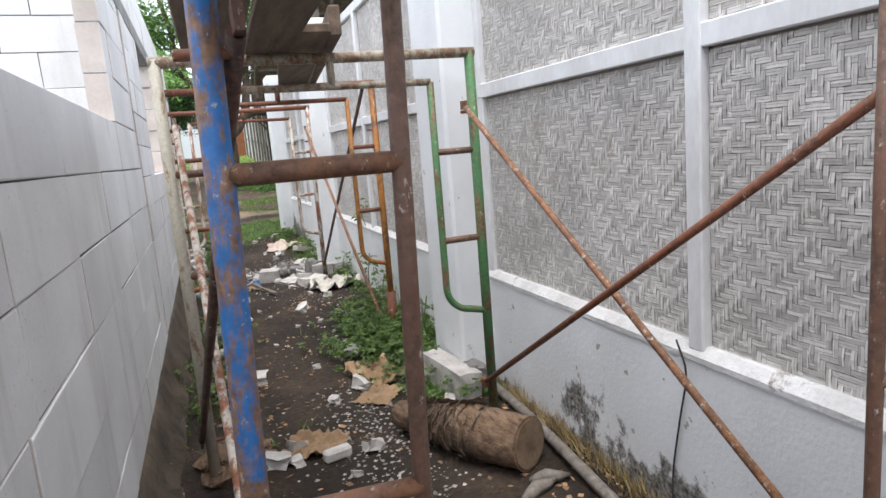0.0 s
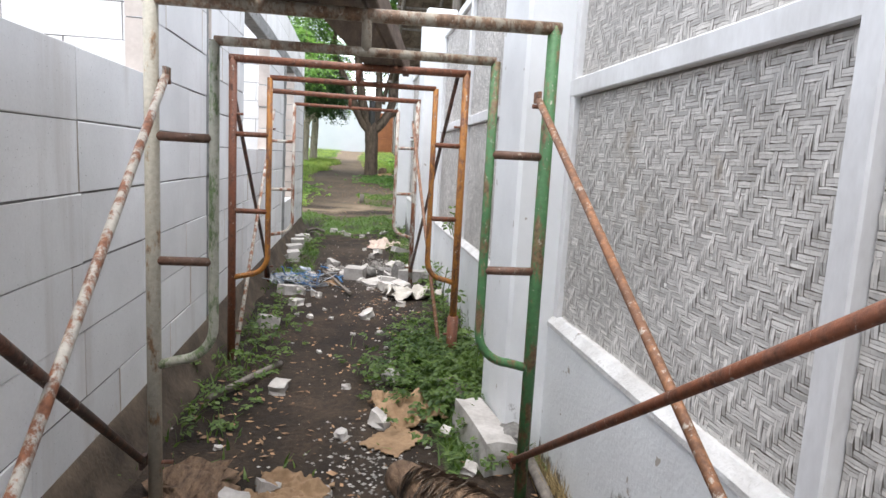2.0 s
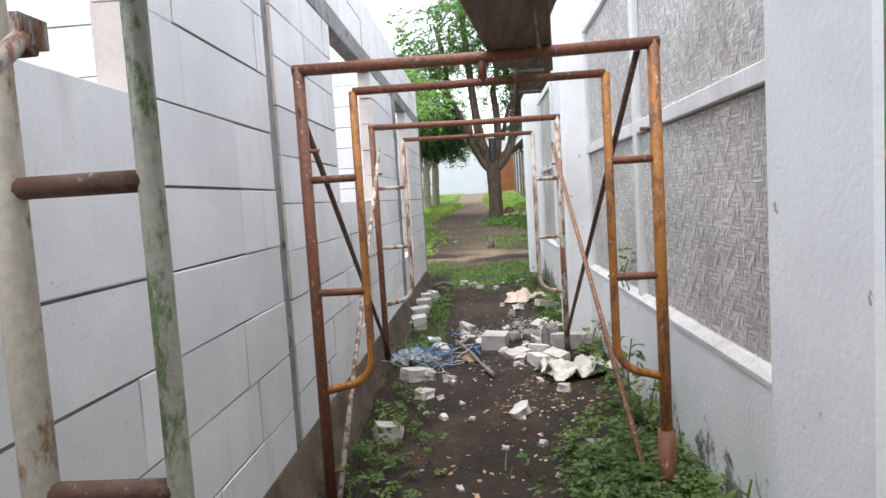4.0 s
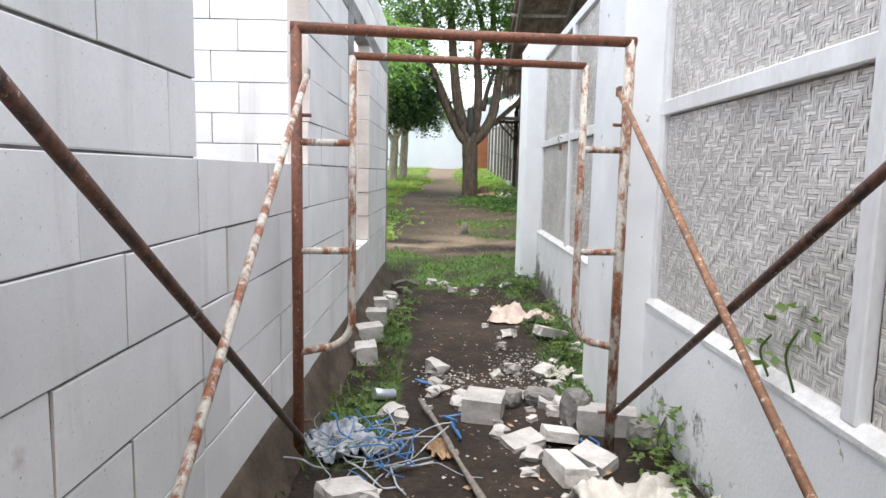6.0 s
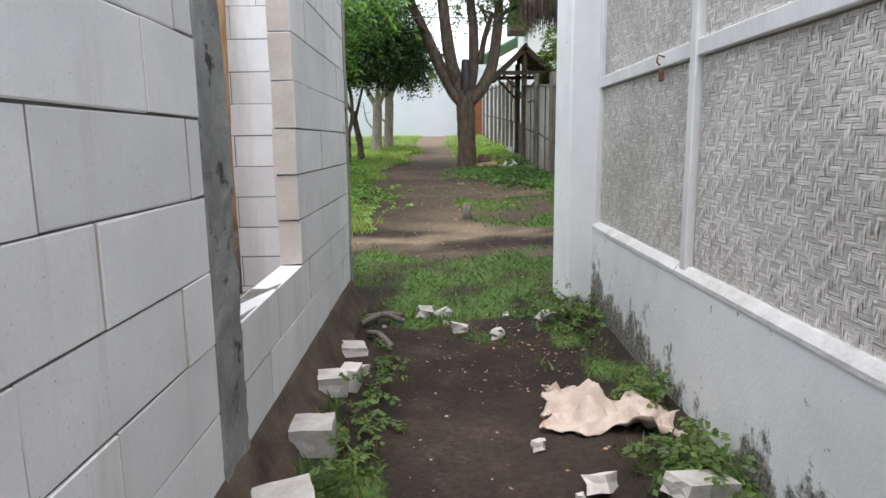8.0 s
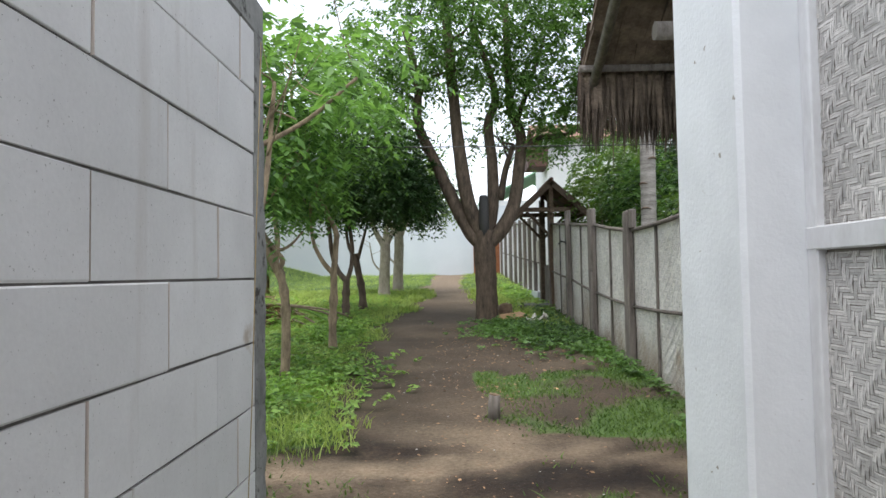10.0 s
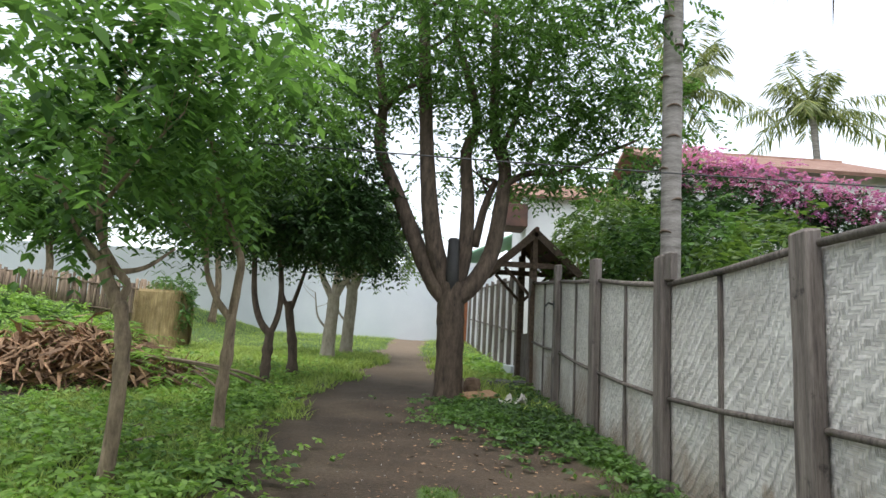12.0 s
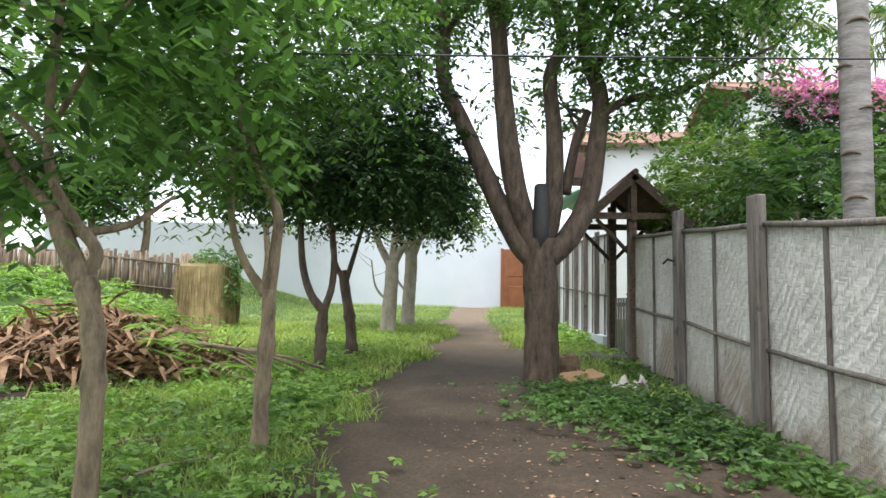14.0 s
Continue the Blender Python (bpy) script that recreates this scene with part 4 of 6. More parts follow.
# young trees in a row on the west side of the path
tree("young tree with pale bark and ringed scars, forked low", g3(-1.13, 12.95, -0.05), [(0.02, 0, 0), (0.03, 0, 0.5), (0.0, 0, 1.1), (-0.04, 0, 1.36)],
     [([(-0.04, 0, 1.3), (-0.2, 0, 1.5), (-0.28, 0, 1.8), (-0.30, 0, 2.3), (-0.35, 0.1, 3.0)], 0.042, 0.018), ([(0.0, 0, 1.3), (0.1, 0.03, 1.5), (0.16, 0.05, 1.75), (0.2, 0.1, 2.1), (0.22, 0.2, 2.7)], 0.034, 0.014),
      ([(-0.28, 0, 1.8), (-0.15, 0.05, 2.05), (0.1, 0.1, 2.2), (0.45, 0.2, 2.42), (0.8, 0.3, 2.75)], 0.028, 0.012), ([(0.12, 0.04, 1.6), (0.03, 0.05, 1.9), (0.15, 0.1, 2.25), (0.25, 0.1, 2.6)], 0.015, 0.007)],
     [((-0.35, 0.2, 3.1), (0.8, 0.8, 0.4), 55), ((0.5, 0.5, 2.9), (0.7, 0.7, 0.35), 45), ((-0.4, 0.6, 2.4), (0.5, 0.5, 0.3), 24)], M_BARK, M_LEAFNEAR, 11, r0=0.062, r1=0.058, length=0.42, leaf=0.11, width=0.05)
tree("young tree with a cut limb stub and feathery leaves", g3(-1.48, 15.5, -0.05), [(0.0, 0, 0), (0.02, 0, 0.5), (0.01, 0, 0.95), (-0.05, 0, 1.25)],
     [([(-0.05, 0, 1.22), (-0.14, 0, 1.38), (-0.2, 0, 1.52)], 0.048, 0.044), ([(-0.06, 0, 1.24), (-0.02, 0.02, 1.36), (-0.12, 0, 1.5), (-0.25, 0, 1.75), (-0.26, 0, 2.3), (-0.2, 0, 3.3)], 0.032, 0.015),
      ([(-0.25, 0, 1.9), (0.1, -0.2, 2.25), (0.35, -0.3, 2.5)], 0.015, 0.006), ([(-0.25, 0, 1.8), (-0.6, 0.1, 2.05), (-1.1, 0.1, 2.15)], 0.016, 0.006)],
     [((-0.65, -0.1, 2.15), (0.8, 0.8, 0.4), 50), ((0.15, -0.1, 2.6), (0.8, 0.8, 0.5), 70), ((-0.8, 0, 2.85), (1.2, 1.0, 0.5), 66), ((-0.1, 0.2, 3.4), (1.1, 1.0, 0.5), 60), ((-1.6, 0.3, 2.5), (0.7, 0.8, 0.4), 24), ((0.5, -0.3, 3.1), (0.7, 0.8, 0.4), 40), ((-0.3, -0.9, 3.2), (0.9, 0.7, 0.4), 36)],
     M_BARK, M_LEAFNEAR, 12, r0=0.05, r1=0.045, length=0.55, pairs=9, leaf=0.125, width=0.055, jitter=0.1)
tree("young tree with a kinked trunk", g3(-1.24, 17.1, -0.05), [(-0.02, 0, 0), (-0.02, 0, 0.45), (0.0, 0, 0.85), (0.0, 0, 1.15)],
     [([(0.0, 0, 1.1), (-0.16, 0, 1.3), (-0.28, 0, 1.6), (-0.3, 0, 2.1)], 0.036, 0.018), ([(0.0, 0, 1.1), (0.03, 0, 1.45), (0.03, 0, 1.68), (-0.12, 0, 2.0), (-0.24, 0, 2.3), (-0.32, 0, 2.7), (-0.52, 0, 3.1), (-0.55, 0, 3.8)], 0.042, 0.018)],
     [((-0.45, 0, 2.35), (0.6, 0.7, 0.5), 230), ((0.15, 0.3, 3.1), (0.9, 0.9, 0.6), 230), ((-0.55, 0, 3.6), (1.1, 1.0, 0.7), 260), ((-1.2, 0.2, 2.8), (0.7, 0.8, 0.5), 200)], M_BARK, M_LEAF, 13, r0=0.055, r1=0.045, length=0.38, leaf=0.10, width=0.045)
tree("young tree forked like a Y with dark leaves", g3(-1.62, 20.3, -0.05), [(0, 0, 0), (0.0, 0, 0.4), (0.01, 0, 0.7), (0.02, 0, 0.86)],
     [([(0.02, 0, 0.8), (-0.14, 0, 1.0), (-0.25, 0, 1.35), (-0.3, 0, 1.9), (-0.35, 0, 2.5)], 0.055, 0.03), ([(0.02, 0, 0.8), (0.11, 0, 1.1), (0.12, 0, 1.5), (0.05, 0, 2.1), (0.1, 0, 2.8)], 0.045, 0.03)],
     [((0.3, 0, 2.75), (1.2, 1.1, 0.75), 560), ((-0.6, 0, 2.65), (1.0, 0.9, 0.6), 400), ((1.0, 0.2, 2.55), (0.8, 0.9, 0.5), 300), ((0.2, 0.2, 3.4), (1.3, 1.1, 0.6), 360), ((0.3, -0.5, 2.4), (1.1, 0.5, 0.35), 220)], M_BARKDARK, M_LEAFDARK, 14, r0=0.07, r1=0.06, length=0.36, leaf=0.10, width=0.045)
tree("young tree with a dark trunk and a sawn-off top", g3(-1.47, 21.5, -0.05), [(0.0, 0, 0), (-0.02, 0, 0.5), (-0.1, 0, 0.95), (-0.16, 0, 1.28)],
     [([(-0.12, 0, 1.1), (-0.3, 0, 1.5), (-0.35, 0, 2.2)], 0.04, 0.025), ([(-0.12, 0, 1.1), (0.02, 0, 1.6), (0.2, 0, 2.3)], 0.04, 0.02)],
     [((0.3, 0, 2.8), (1.2, 1.2, 0.7), 380), ((-0.8, 0, 2.7), (1.0, 1.0, 0.6), 280), ((0.9, 0, 2.4), (0.8, 0.7, 0.5), 200)], M_BARKDARK, M_LEAFDARK, 15, r0=0.075, r1=0.065, length=0.36, leaf=0.10, width=0.045)
for k, (x, y, h) in enumerate(((-1.46, 25.3, 1.5), (-1.22, 26.8, 1.75))):
    tree("pale-barked tree with several spreading limbs", g3(x, y, -0.05), [(0, 0, 0), (0.02, 0, h * 0.4), (0.05, 0, h * 0.75), (0.05, 0, h)],
         [([(0.05, 0, h * 0.9), (-0.25, 0, h + 0.4), (-0.5, 0, h + 1.2)], 0.09, 0.04), ([(0.05, 0, h * 0.9), (0.3, 0, h + 0.35), (0.8, 0, h + 0.75), (1.2, 0, h + 1.0)], 0.09, 0.035), ([(0.05, 0, h * 0.9), (0.1, 0, h + 0.6), (0.2, 0, h + 1.4)], 0.09, 0.04), ([(0.0, 0, h * 0.45), (-0.25, -0.1, h * 0.65), (-0.35, -0.1, h * 1.0)], 0.03, 0.012)],
         [((0.0, 0, h + 1.5), (1.6, 1.4, 0.7), 330), ((1.1, -0.2, h + 1.0), (0.8, 0.8, 0.35), 110), ((-0.8, 0, h + 1.3), (1.0, 1.0, 0.6), 150)], M_BARKPALE, M_LEAFLIGHT, 21 + k, r0=0.15, r1=0.13, length=0.45, leaf=0.12, width=0.05)

# bushes and far trees behind the fence and on the west side
for k, (c, rad, cnt, mat) in enumerate((((4.4, 20.5, 2.6), (1.2, 1.2, 1.0), 420, M_LEAF), ((3.7, 22.4, 2.9), (0.9, 0.9, 0.9), 260, M_LEAFLIGHT), ((4.6, 18.2, 2.2), (0.9, 0.9, 0.7), 240, M_LEAFLIGHT), ((5.8, 22.0, 3.0), (1.4, 1.3, 1.2), 420, M_LEAFDARK), ((4.4, 24.0, 3.8), (1.1, 1.1, 0.8), 260, M_LEAFLIGHT), ((6.2, 17.0, 1.9), (1.2, 1.2, 0.9), 260, M_LEAF), ((3.7, 23.3, 1.9), (0.8, 0.9, 0.8), 300, M_LEAFLIGHT), ((5.6, 26.5, 4.6), (1.2, 1.0, 1.0), 260, M_LEAF))):
    b = thing("bush", "leafy green garden shrub behind the bamboo fence", "shrub", "shrubs behind the fence", g3(c[0], c[1]))
    h = c[2] - ground_z(c[0], c[1])
    bm = bmesh.new()
    for q in range(4):
        limb(bm, [(0, 0, -0.05), (0.12 * math.cos(q * 1.6), 0.12 * math.sin(q * 1.6), h * 0.5), (0.4 * math.cos(q * 1.6), 0.4 * math.sin(q * 1.6), h)], 0.03, 0.012, 6)
    part("stem", bm, M_BARK, b)
    crown("crown", [((0, 0, h), rad, cnt), ((0, 0, h * 0.45), (rad[0] * 0.8, rad[1] * 0.8, h * 0.4), cnt // 2)], mat, b, 60 + k, length=0.4, leaf=0.14, width=0.065, inner=0.5)
for k, (x, y, h, w) in enumerate(((-9.5, 31, 5.5, 2.6), (-14, 30, 6, 3), (-6.5, 33, 5.0, 2.0), (-19, 26, 6, 3.2), (-12, 22, 5.0, 2.2), (-24, 34, 7, 4), (10, 44, 9, 4), (-3, 42, 8, 3), (-9.5, 18.0, 5.0, 1.9), (-10.6, 30.2, 3.2, 1.3), (-13.6, 30.6, 3.6, 1.8))):
    tree("leafy tree in the distance", g3(x, y, -0.05), [(0, 0, 0), (0.1, 0, h * 0.25), (0, 0, h * 0.45), (0, 0, h * 0.55)],
         [([(0, 0, h * 0.45), (-w * 0.3, 0, h * 0.65), (-w * 0.5, 0, h * 0.8)], 0.07, 0.03), ([(0, 0, h * 0.45), (w * 0.3, 0.2, h * 0.62), (w * 0.5, 0.2, h * 0.8)], 0.07, 0.03)],
         [((-w * 0.35, 0, h * 0.8), (w * 0.6, w * 0.6, h * 0.2), 200), ((w * 0.4, 0, h * 0.75), (w * 0.6, w * 0.6, h * 0.2), 200), ((0, 0, h * 0.95), (w * 0.7, w * 0.7, h * 0.2), 220)], M_BARK, M_LEAF if k % 2 else M_LEAFLIGHT, 80 + k, group="distant trees", r0=0.11, r1=0.09, length=0.6, leaf=0.2, width=0.09)


# coconut palms
def palm(label, base, height, lean, rad, crown_r, seed, fronds=15):
    p = thing("coconut_palm", label, "palm tree", "coconut palms", base)
    bm = bmesh.new()
    n = int(height / 0.16)
    pts = [(lean * (i / n) ** 2, 0, height * i / n) for i in range(n + 1)]
    tube(bm, pts, [rad * (1.25 - 0.35 * min(1, i / 6)) * (1.025 if i % 2 else 0.985) for i in range(n + 1)], 14)
    part("trunk", bm, M_PALMTRUNK, p, "grey ringed palm trunk")
    gen = np.random.default_rng(seed)
    top = np.array([lean, 0, height])
    for k in range(fronds):
        a, e = 2 * math.pi * k / fronds * 2.4 + gen.uniform(-0.2, 0.2), gen.uniform(-0.35, 1.25)
        d = np.array([math.cos(a) * math.cos(e), math.sin(a) * math.cos(e), math.sin(e)])
        V, F = sprays(top[None], d[None], gen, crown_r, 46, crown_r * 0.24, crown_r * 0.022, 0.45 if e < 0.6 else 0.22, 0.85)
        part_ = raw("frond", V.tolist(), F.tolist(), M_PALM, p)
    bm = bmesh.new()
    for k in range(7):
        a = k * 0.9
        bmesh.ops.create_icosphere(bm, subdivisions=1, radius=0.13, matrix=Matrix.Translation((lean + 0.22 * math.cos(a), 0.22 * math.sin(a), height - 0.2)))
    part("coconuts", bm, M_LEAFLIGHT, p, "cluster of green coconuts")
    return p


tall = palm("tall coconut palm with a grey ringed trunk behind the fence", g3(3.28, 18.1, -0.1), 13.5, 0.3, 0.125, 3.0, 1)
for k in range(15):
    z, a = 0.5 + 0.37 * k, -2.1 + 0.9 * math.sin(k * 2.4)
    cx = 0.3 * (z / 13.5) ** 2
    part("leaf_scar", tube(bmesh.new(), [(cx + 0.128 * math.cos(a + q), 0.128 * math.sin(a + q), z + 0.03 * math.cos(q * 2.2)) for q in (-0.7, -0.5, -0.3, -0.1, 0.1, 0.3, 0.5, 0.7)], [0.004, 0.009, 0.013, 0.014, 0.014, 0.013, 0.009, 0.004], 6), M_PLANK, tall, "dark crescent leaf scar")
palm("coconut palm in the distance", g3(11.4, 38, -0.1), 13.5 - ground_z(11.4, 38), 0.5, 0.16, 3.7, 2, 19)
palm("coconut palm in the distance", g3(18.3, 38, -0.1), 12.8 - ground_z(18.3, 38), -0.4, 0.16, 3.7, 3, 19)
palm("coconut palm with a grey ringed trunk in the grass", g3(-4.6, 17.6, -0.1), 7.5, -0.4, 0.14, 2.6, 4, 11)

# ---- gate with a small roof in the fence ----
gate = thing("gate", "roofed garden gate of dark timber in the bamboo fence", "gate", at=(2.42, 22.5, 0))
gz = ground_z(2.4, 22.5) - 0.22
for dy in (-0.62, 0.62):
    part("gate_post", box(bmesh.new(), (0, dy, gz + 1.3), (0.12, 0.12, 2.6), bevel=0.01), M_PLANK, gate)
    part("tie_beam", box(bmesh.new(), (0, dy - 0.08, gz + 2.26), (1.35, 0.06, 0.09)), M_PLANK, gate)
    part("king_post", box(bmesh.new(), (0, dy - 0.1, gz + 2.5), (0.08, 0.07, 0.62)), M_PLANK, gate)
    for s in (-1, 1):
        part("knee_brace", tube(bmesh.new(), [(s * 0.05, dy, gz + 1.75), (s * 0.5, dy, gz + 2.22)], 0.03, 6), M_PLANK, gate)
for s in (-1, 1):
    ang = math.degrees(math.atan2(0.70, 0.78))
    slope_ = part("roof_slope", box(bmesh.new(), (s * 0.38, 0, gz + 2.50), (1.02, 1.62, 0.03), (0, s * ang, 0), 0.01), M_OLDTILE, gate, "old blackened tiled roof slope")
    n_, d_ = Vector((s * math.sin(radians(ang)), 0, math.cos(radians(ang)))), Vector((s * math.cos(radians(ang)), 0, -math.sin(radians(ang))))
    tile = mesh_of("roof_tile", box(bmesh.new(), (0, 0, 0), (0.2, 0.145, 0.016), (0, 4 * s, 0), 0.004), M_OLDTILE)
    for q in range(6):
        for k in range(11):
            ob = new("roof_tile", tile)
            ob.parent = slope_
            p = Vector((s * 0.38, 0, gz + 2.50)) + n_ * 0.024 + d_ * (-0.43 + 0.172 * q) + Vector((0, -0.74 + 0.148 * k, 0))
            ob.matrix_basis = Matrix.Translation(p) @ Euler((0, radians(s * ang), 0)).to_matrix().to_4x4()
    for dy in (-0.82, 0.82):
        part("barge_board", box(bmesh.new(), (s * 0.38, dy, gz + 2.47), (1.06, 0.03, 0.12), (0, s * ang, 0)), M_PLANK, gate)
    part("eave_beam", box(bmesh.new(), (s * 0.62, 0, gz + 2.19), (0.07, 1.55, 0.07)), M_PLANK, gate)
part("ridge", tube(bmesh.new(), [(0, -0.86, gz + 2.87), (0, 0.86, gz + 2.87)], 0.045, 8), M_OLDTILE, gate)
part("threshold", box(bmesh.new(), (-0.35, 0, gz + 0.22), (0.75, 1.3, 0.14), bevel=0.015), M_STONE, gate, "grey stone threshold slab")
leaf_ = part("gate_leaf", box(bmesh.new(), (0.05, 0, gz + 0.62), (0.025, 1.06, 0.07)), M_GREYWOOD, gate, "low grey gate leaf of upright slats")
part("gate_rail", box(bmesh.new(), (0.05, 0, gz + 1.02), (0.025, 1.06, 0.06)), M_GREYWOOD, leaf_)
for k in range(7):
    part("gate_slat", box(bmesh.new(), (0.03, -0.48 + 0.16 * k, gz + 0.72), (0.018, 0.07, 0.8), bevel=0.004), M_GREYWOOD, leaf_)
bracket = thing("fence_bracket", "small dark iron bracket on the fence post", "bracket", at=(FX - 0.08, 19.83, 1.92))
part("bracket_plate", box(bmesh.new(), (0, 0, 0), (0.02, 0.06, 0.1), bevel=0.004), M_WIRE, bracket)
part("bracket_arm", tube(bmesh.new(), [(0, 0, 0), (-0.08, -0.02, 0.02), (-0.13, -0.03, -0.03)], 0.014, 6), M_WIRE, bracket)
tagged(solid("notice_board", (FX - 0.08, 23.35, 1.65), (FX - 0.055, 23.7, 2.15), M_SACKWHITE, None, "", 0.004), "small white notice sheet on the fence", "notice")
tagged(solid("plinth_kerb", (FX - 0.12, 23.3, 0.5), (FX + 0.1, 35.9, 0.95), M_FARWALL), "low white kerb under the far fence", "kerb", kind="structure")

# ---- far buildings ----
door = thing("door_1", "brown timber door in the white boundary wall", "door", at=(1.85, FAR_Y, 0), kind="structure")
part("door_leaf", box(bmesh.new(), (0, -0.02, 2.45), (0.95, 0.06, 2.15), bevel=0.01), M_DOOR, door)
for s in (-1, 1):
    part("door_jamb", box(bmesh.new(), (s * 0.52, -0.02, 2.45), (0.09, 0.1, 2.2)), M_DOOR, door)
for z in (1.8, 2.9):
    part("door_panel", box(bmesh.new(), (0, -0.055, z), (0.6, 0.02, 0.75), bevel=0.008), M_DOOR, door)
shed = thing("shed", "green sheet-roofed building behind the white wall", "building", at=(5.0, 41, 0))
part("wall", box(bmesh.new(), (0, 0, 3.0), (6.0, 6.0, 3.6)), M_HOUSE, shed)
for s in (-1, 1):
    part("roof_slope", box(bmesh.new(), (s * 1.65, 0, 5.6), (3.8, 6.6, 0.06), (0, s * 27, 0)), M_GREENROOF, shed, "pale green corrugated roof slope")
house = thing("house", "white two-storey house with a red-brown tiled roof", "house", at=(10.6, 31, 0))
part("wall", box(bmesh.new(), (0, 0, 3.7), (6.8, 6.0, 6.2)), M_HOUSE, house)
for s in (-1, 1):
    part("roof_slope", box(bmesh.new(), (0, s * 1.75, 7.25), (7.3, 4.0, 0.1), (-s * 22, 0, 0)), M_TILE, house, "red-brown tiled roof slope")
part("side_wing", box(bmesh.new(), (-5.1, 1.6, 3.5), (3.4, 3.0, 5.6)), M_HOUSE, house, "white side wing")
for s in (-1, 1):
    part("wing_roof", box(bmesh.new(), (-5.25, 1.6 + s * 0.9, 6.55), (4.0, 2.1, 0.09), (-s * 24, 0, 0)), M_TILE, house, "red-brown tiled wing roof")
part("wing_eave", box(bmesh.new(), (-7.15, 0.4, 5.5), (0.7, 1.2, 0.75), (0, 0, 0), 0.02), M_OLDTILE, house, "dark brown timber eave box")
for x in (-3.2, -1.4, 0.6):
    w = part("window", box(bmesh.new(), (x, -3.0, 4.2), (1.1, 0.1, 1.2)), M_WOODWHITE, house)
    part("pane", box(bmesh.new(), (x, -3.03, 4.2), (0.9, 0.08, 1.0)), M_DARK, w)
for x in np.arange(-3.3, 3.4, 0.35):
    part("railing_bar", box(bmesh.new(), (float(x), -3.4, 3.75), (0.05, 0.05, 0.9)), M_WOODWHITE, house)
part("balcony_slab", box(bmesh.new(), (0, -3.3, 3.3), (6.8, 0.7, 0.12)), M_HOUSE, house)
bou = thing("bougainvillea", "magenta bougainvillea hedge spilling over a dark trellis", "flowering shrub", at=g3(9.0, 25.5, 0.5))
bm = bmesh.new()
for q in range(7):
    limb(bm, [(q * 0.9 - 2.7, 0, -0.05), (q * 0.9 - 2.6, 0.1, 2.2), (q * 0.9 - 2.5, 0, 4.3)], 0.05, 0.02, 6)
part("stem", bm, M_BARK, bou)
crown("foliage", [((q * 1.1 - 3.0, 0.1, 4.0 - 0.12 * q), (0.9, 0.6, 0.55), 150) for q in range(7)] + [((q * 1.1 - 3.0, 0, 2.7), (0.8, 0.6, 0.8), 110) for q in range(7)] + [((q * 1.1 - 3.0, 0, 1.4), (0.8, 0.6, 0.8), 60) for q in range(7)], M_LEAFDARK, bou, 31, length=0.4, leaf=0.13, width=0.07)
crown("flower_canopy", [((q * 0.55 - 2.6, -0.35 + 0.1 * (q % 2), 4.72 + 0.1 * math.sin(q * 2.1) - 0.1 * q), (0.5, 0.42, 0.19), 38 - q) for q in range(14)] + [((q * 0.8 - 2.4, -0.55, 4.1 - 0.13 * q), (0.4, 0.25, 0.25), 16) for q in range(7)], M_FLOWER, bou, 32, length=0.32, leaf=0.085, width=0.06, label="magenta flower bracts")
tagged(part("utility_wire", tube(bmesh.new(), curve_points([(-1.3, 17.1, 3.12), (2.5, 17.0, 3.06), (8.0, 17.0, 3.08), (16.0, 17.0, 3.2)], 8), 0.007, 6), M_WIRE), "black overhead wire tied to a young tree", "wire")

# ---- thatched hut beside the alley's end ----
hut = thing("thatched_hut", "open hut with a steep thatched roof on bamboo rafters", "hut", at=(0, 0, 0))
X0, X1, YE, ZE, YR, ZR = 1.08, 5.2, 12.25, 2.47, 8.6, 4.3


def thatch_layer(name, x0, x1, ya, za, yb, zb, n, seed, parent, hang, edge=0.03):
    gen = np.random.default_rng(seed)
    V, F = [], []
    for i in range(n):
        x, t = gen.uniform(x0, x1), gen.uniform(0, 1)
        y, z = ya + (yb - ya) * t, za + (zb - za) * t
        L, w = gen.uniform(0.35, 0.7), gen.uniform(0.008, 0.022)
        dy, dz = (ya - yb), (za - zb)
        k = L / math.hypot(dy, dz)
        drop = hang * gen.uniform(0.5, 1.0) if t < edge else 0.0
        o = gen.uniform(-0.03, 0.05)
        b = len(V)
        V += [(x - w, y, z + o + 0.03), (x + w, y, z + o + 0.03), (x + w * 0.4 + gen.uniform(-0.04, 0.04), min(ya + 0.06, y + dy * k * (0.08 if drop else 0.85)), z + dz * k * (0.5 if drop else 1) + o - drop)]
        F.append((b, b + 1, b + 2))
    return raw(name, V, F, M_THATCH, parent, "shaggy brown thatch")


tagged(thatch_layer("thatch", X0, X1, YE, ZE, YR, ZR, 9000, 3, hut, 0.22), kind="stuff")
tagged(thatch_layer("fringe", X0, X1, YE + 0.02, ZE - 0.02, YE - 0.12, ZE + 0.04, 2600, 4, hut, 0.34, 1.0), kind="stuff")
slope = math.degrees(math.atan2(ZR - ZE, YE - YR))
ln = math.hypot(ZR - ZE, YE - YR)
part("roof_deck", box(bmesh.new(), ((X0 + X1) / 2, (YE + YR) / 2, (ZE + ZR) / 2), (X1 - X0, ln, 0.07), (-slope, 0, 0)), M_THATCH, hut)
part("back_slope", box(bmesh.new(), ((X0 + X1) / 2 + 0.4, YR - 0.75, ZR - 0.375), (X1 - X0 - 0.8, 1.7, 0.07), (slope, 0, 0)), M_THATCH, hut)
for x in np.arange(X0 + 0.06, X1, 0.55):
    part("rafter", tube(bmesh.new(), [(float(x), YE - 0.05, ZE - 0.07), (float(x), YR, ZR - 0.07)], 0.028, 8), M_GREYWOOD, hut)
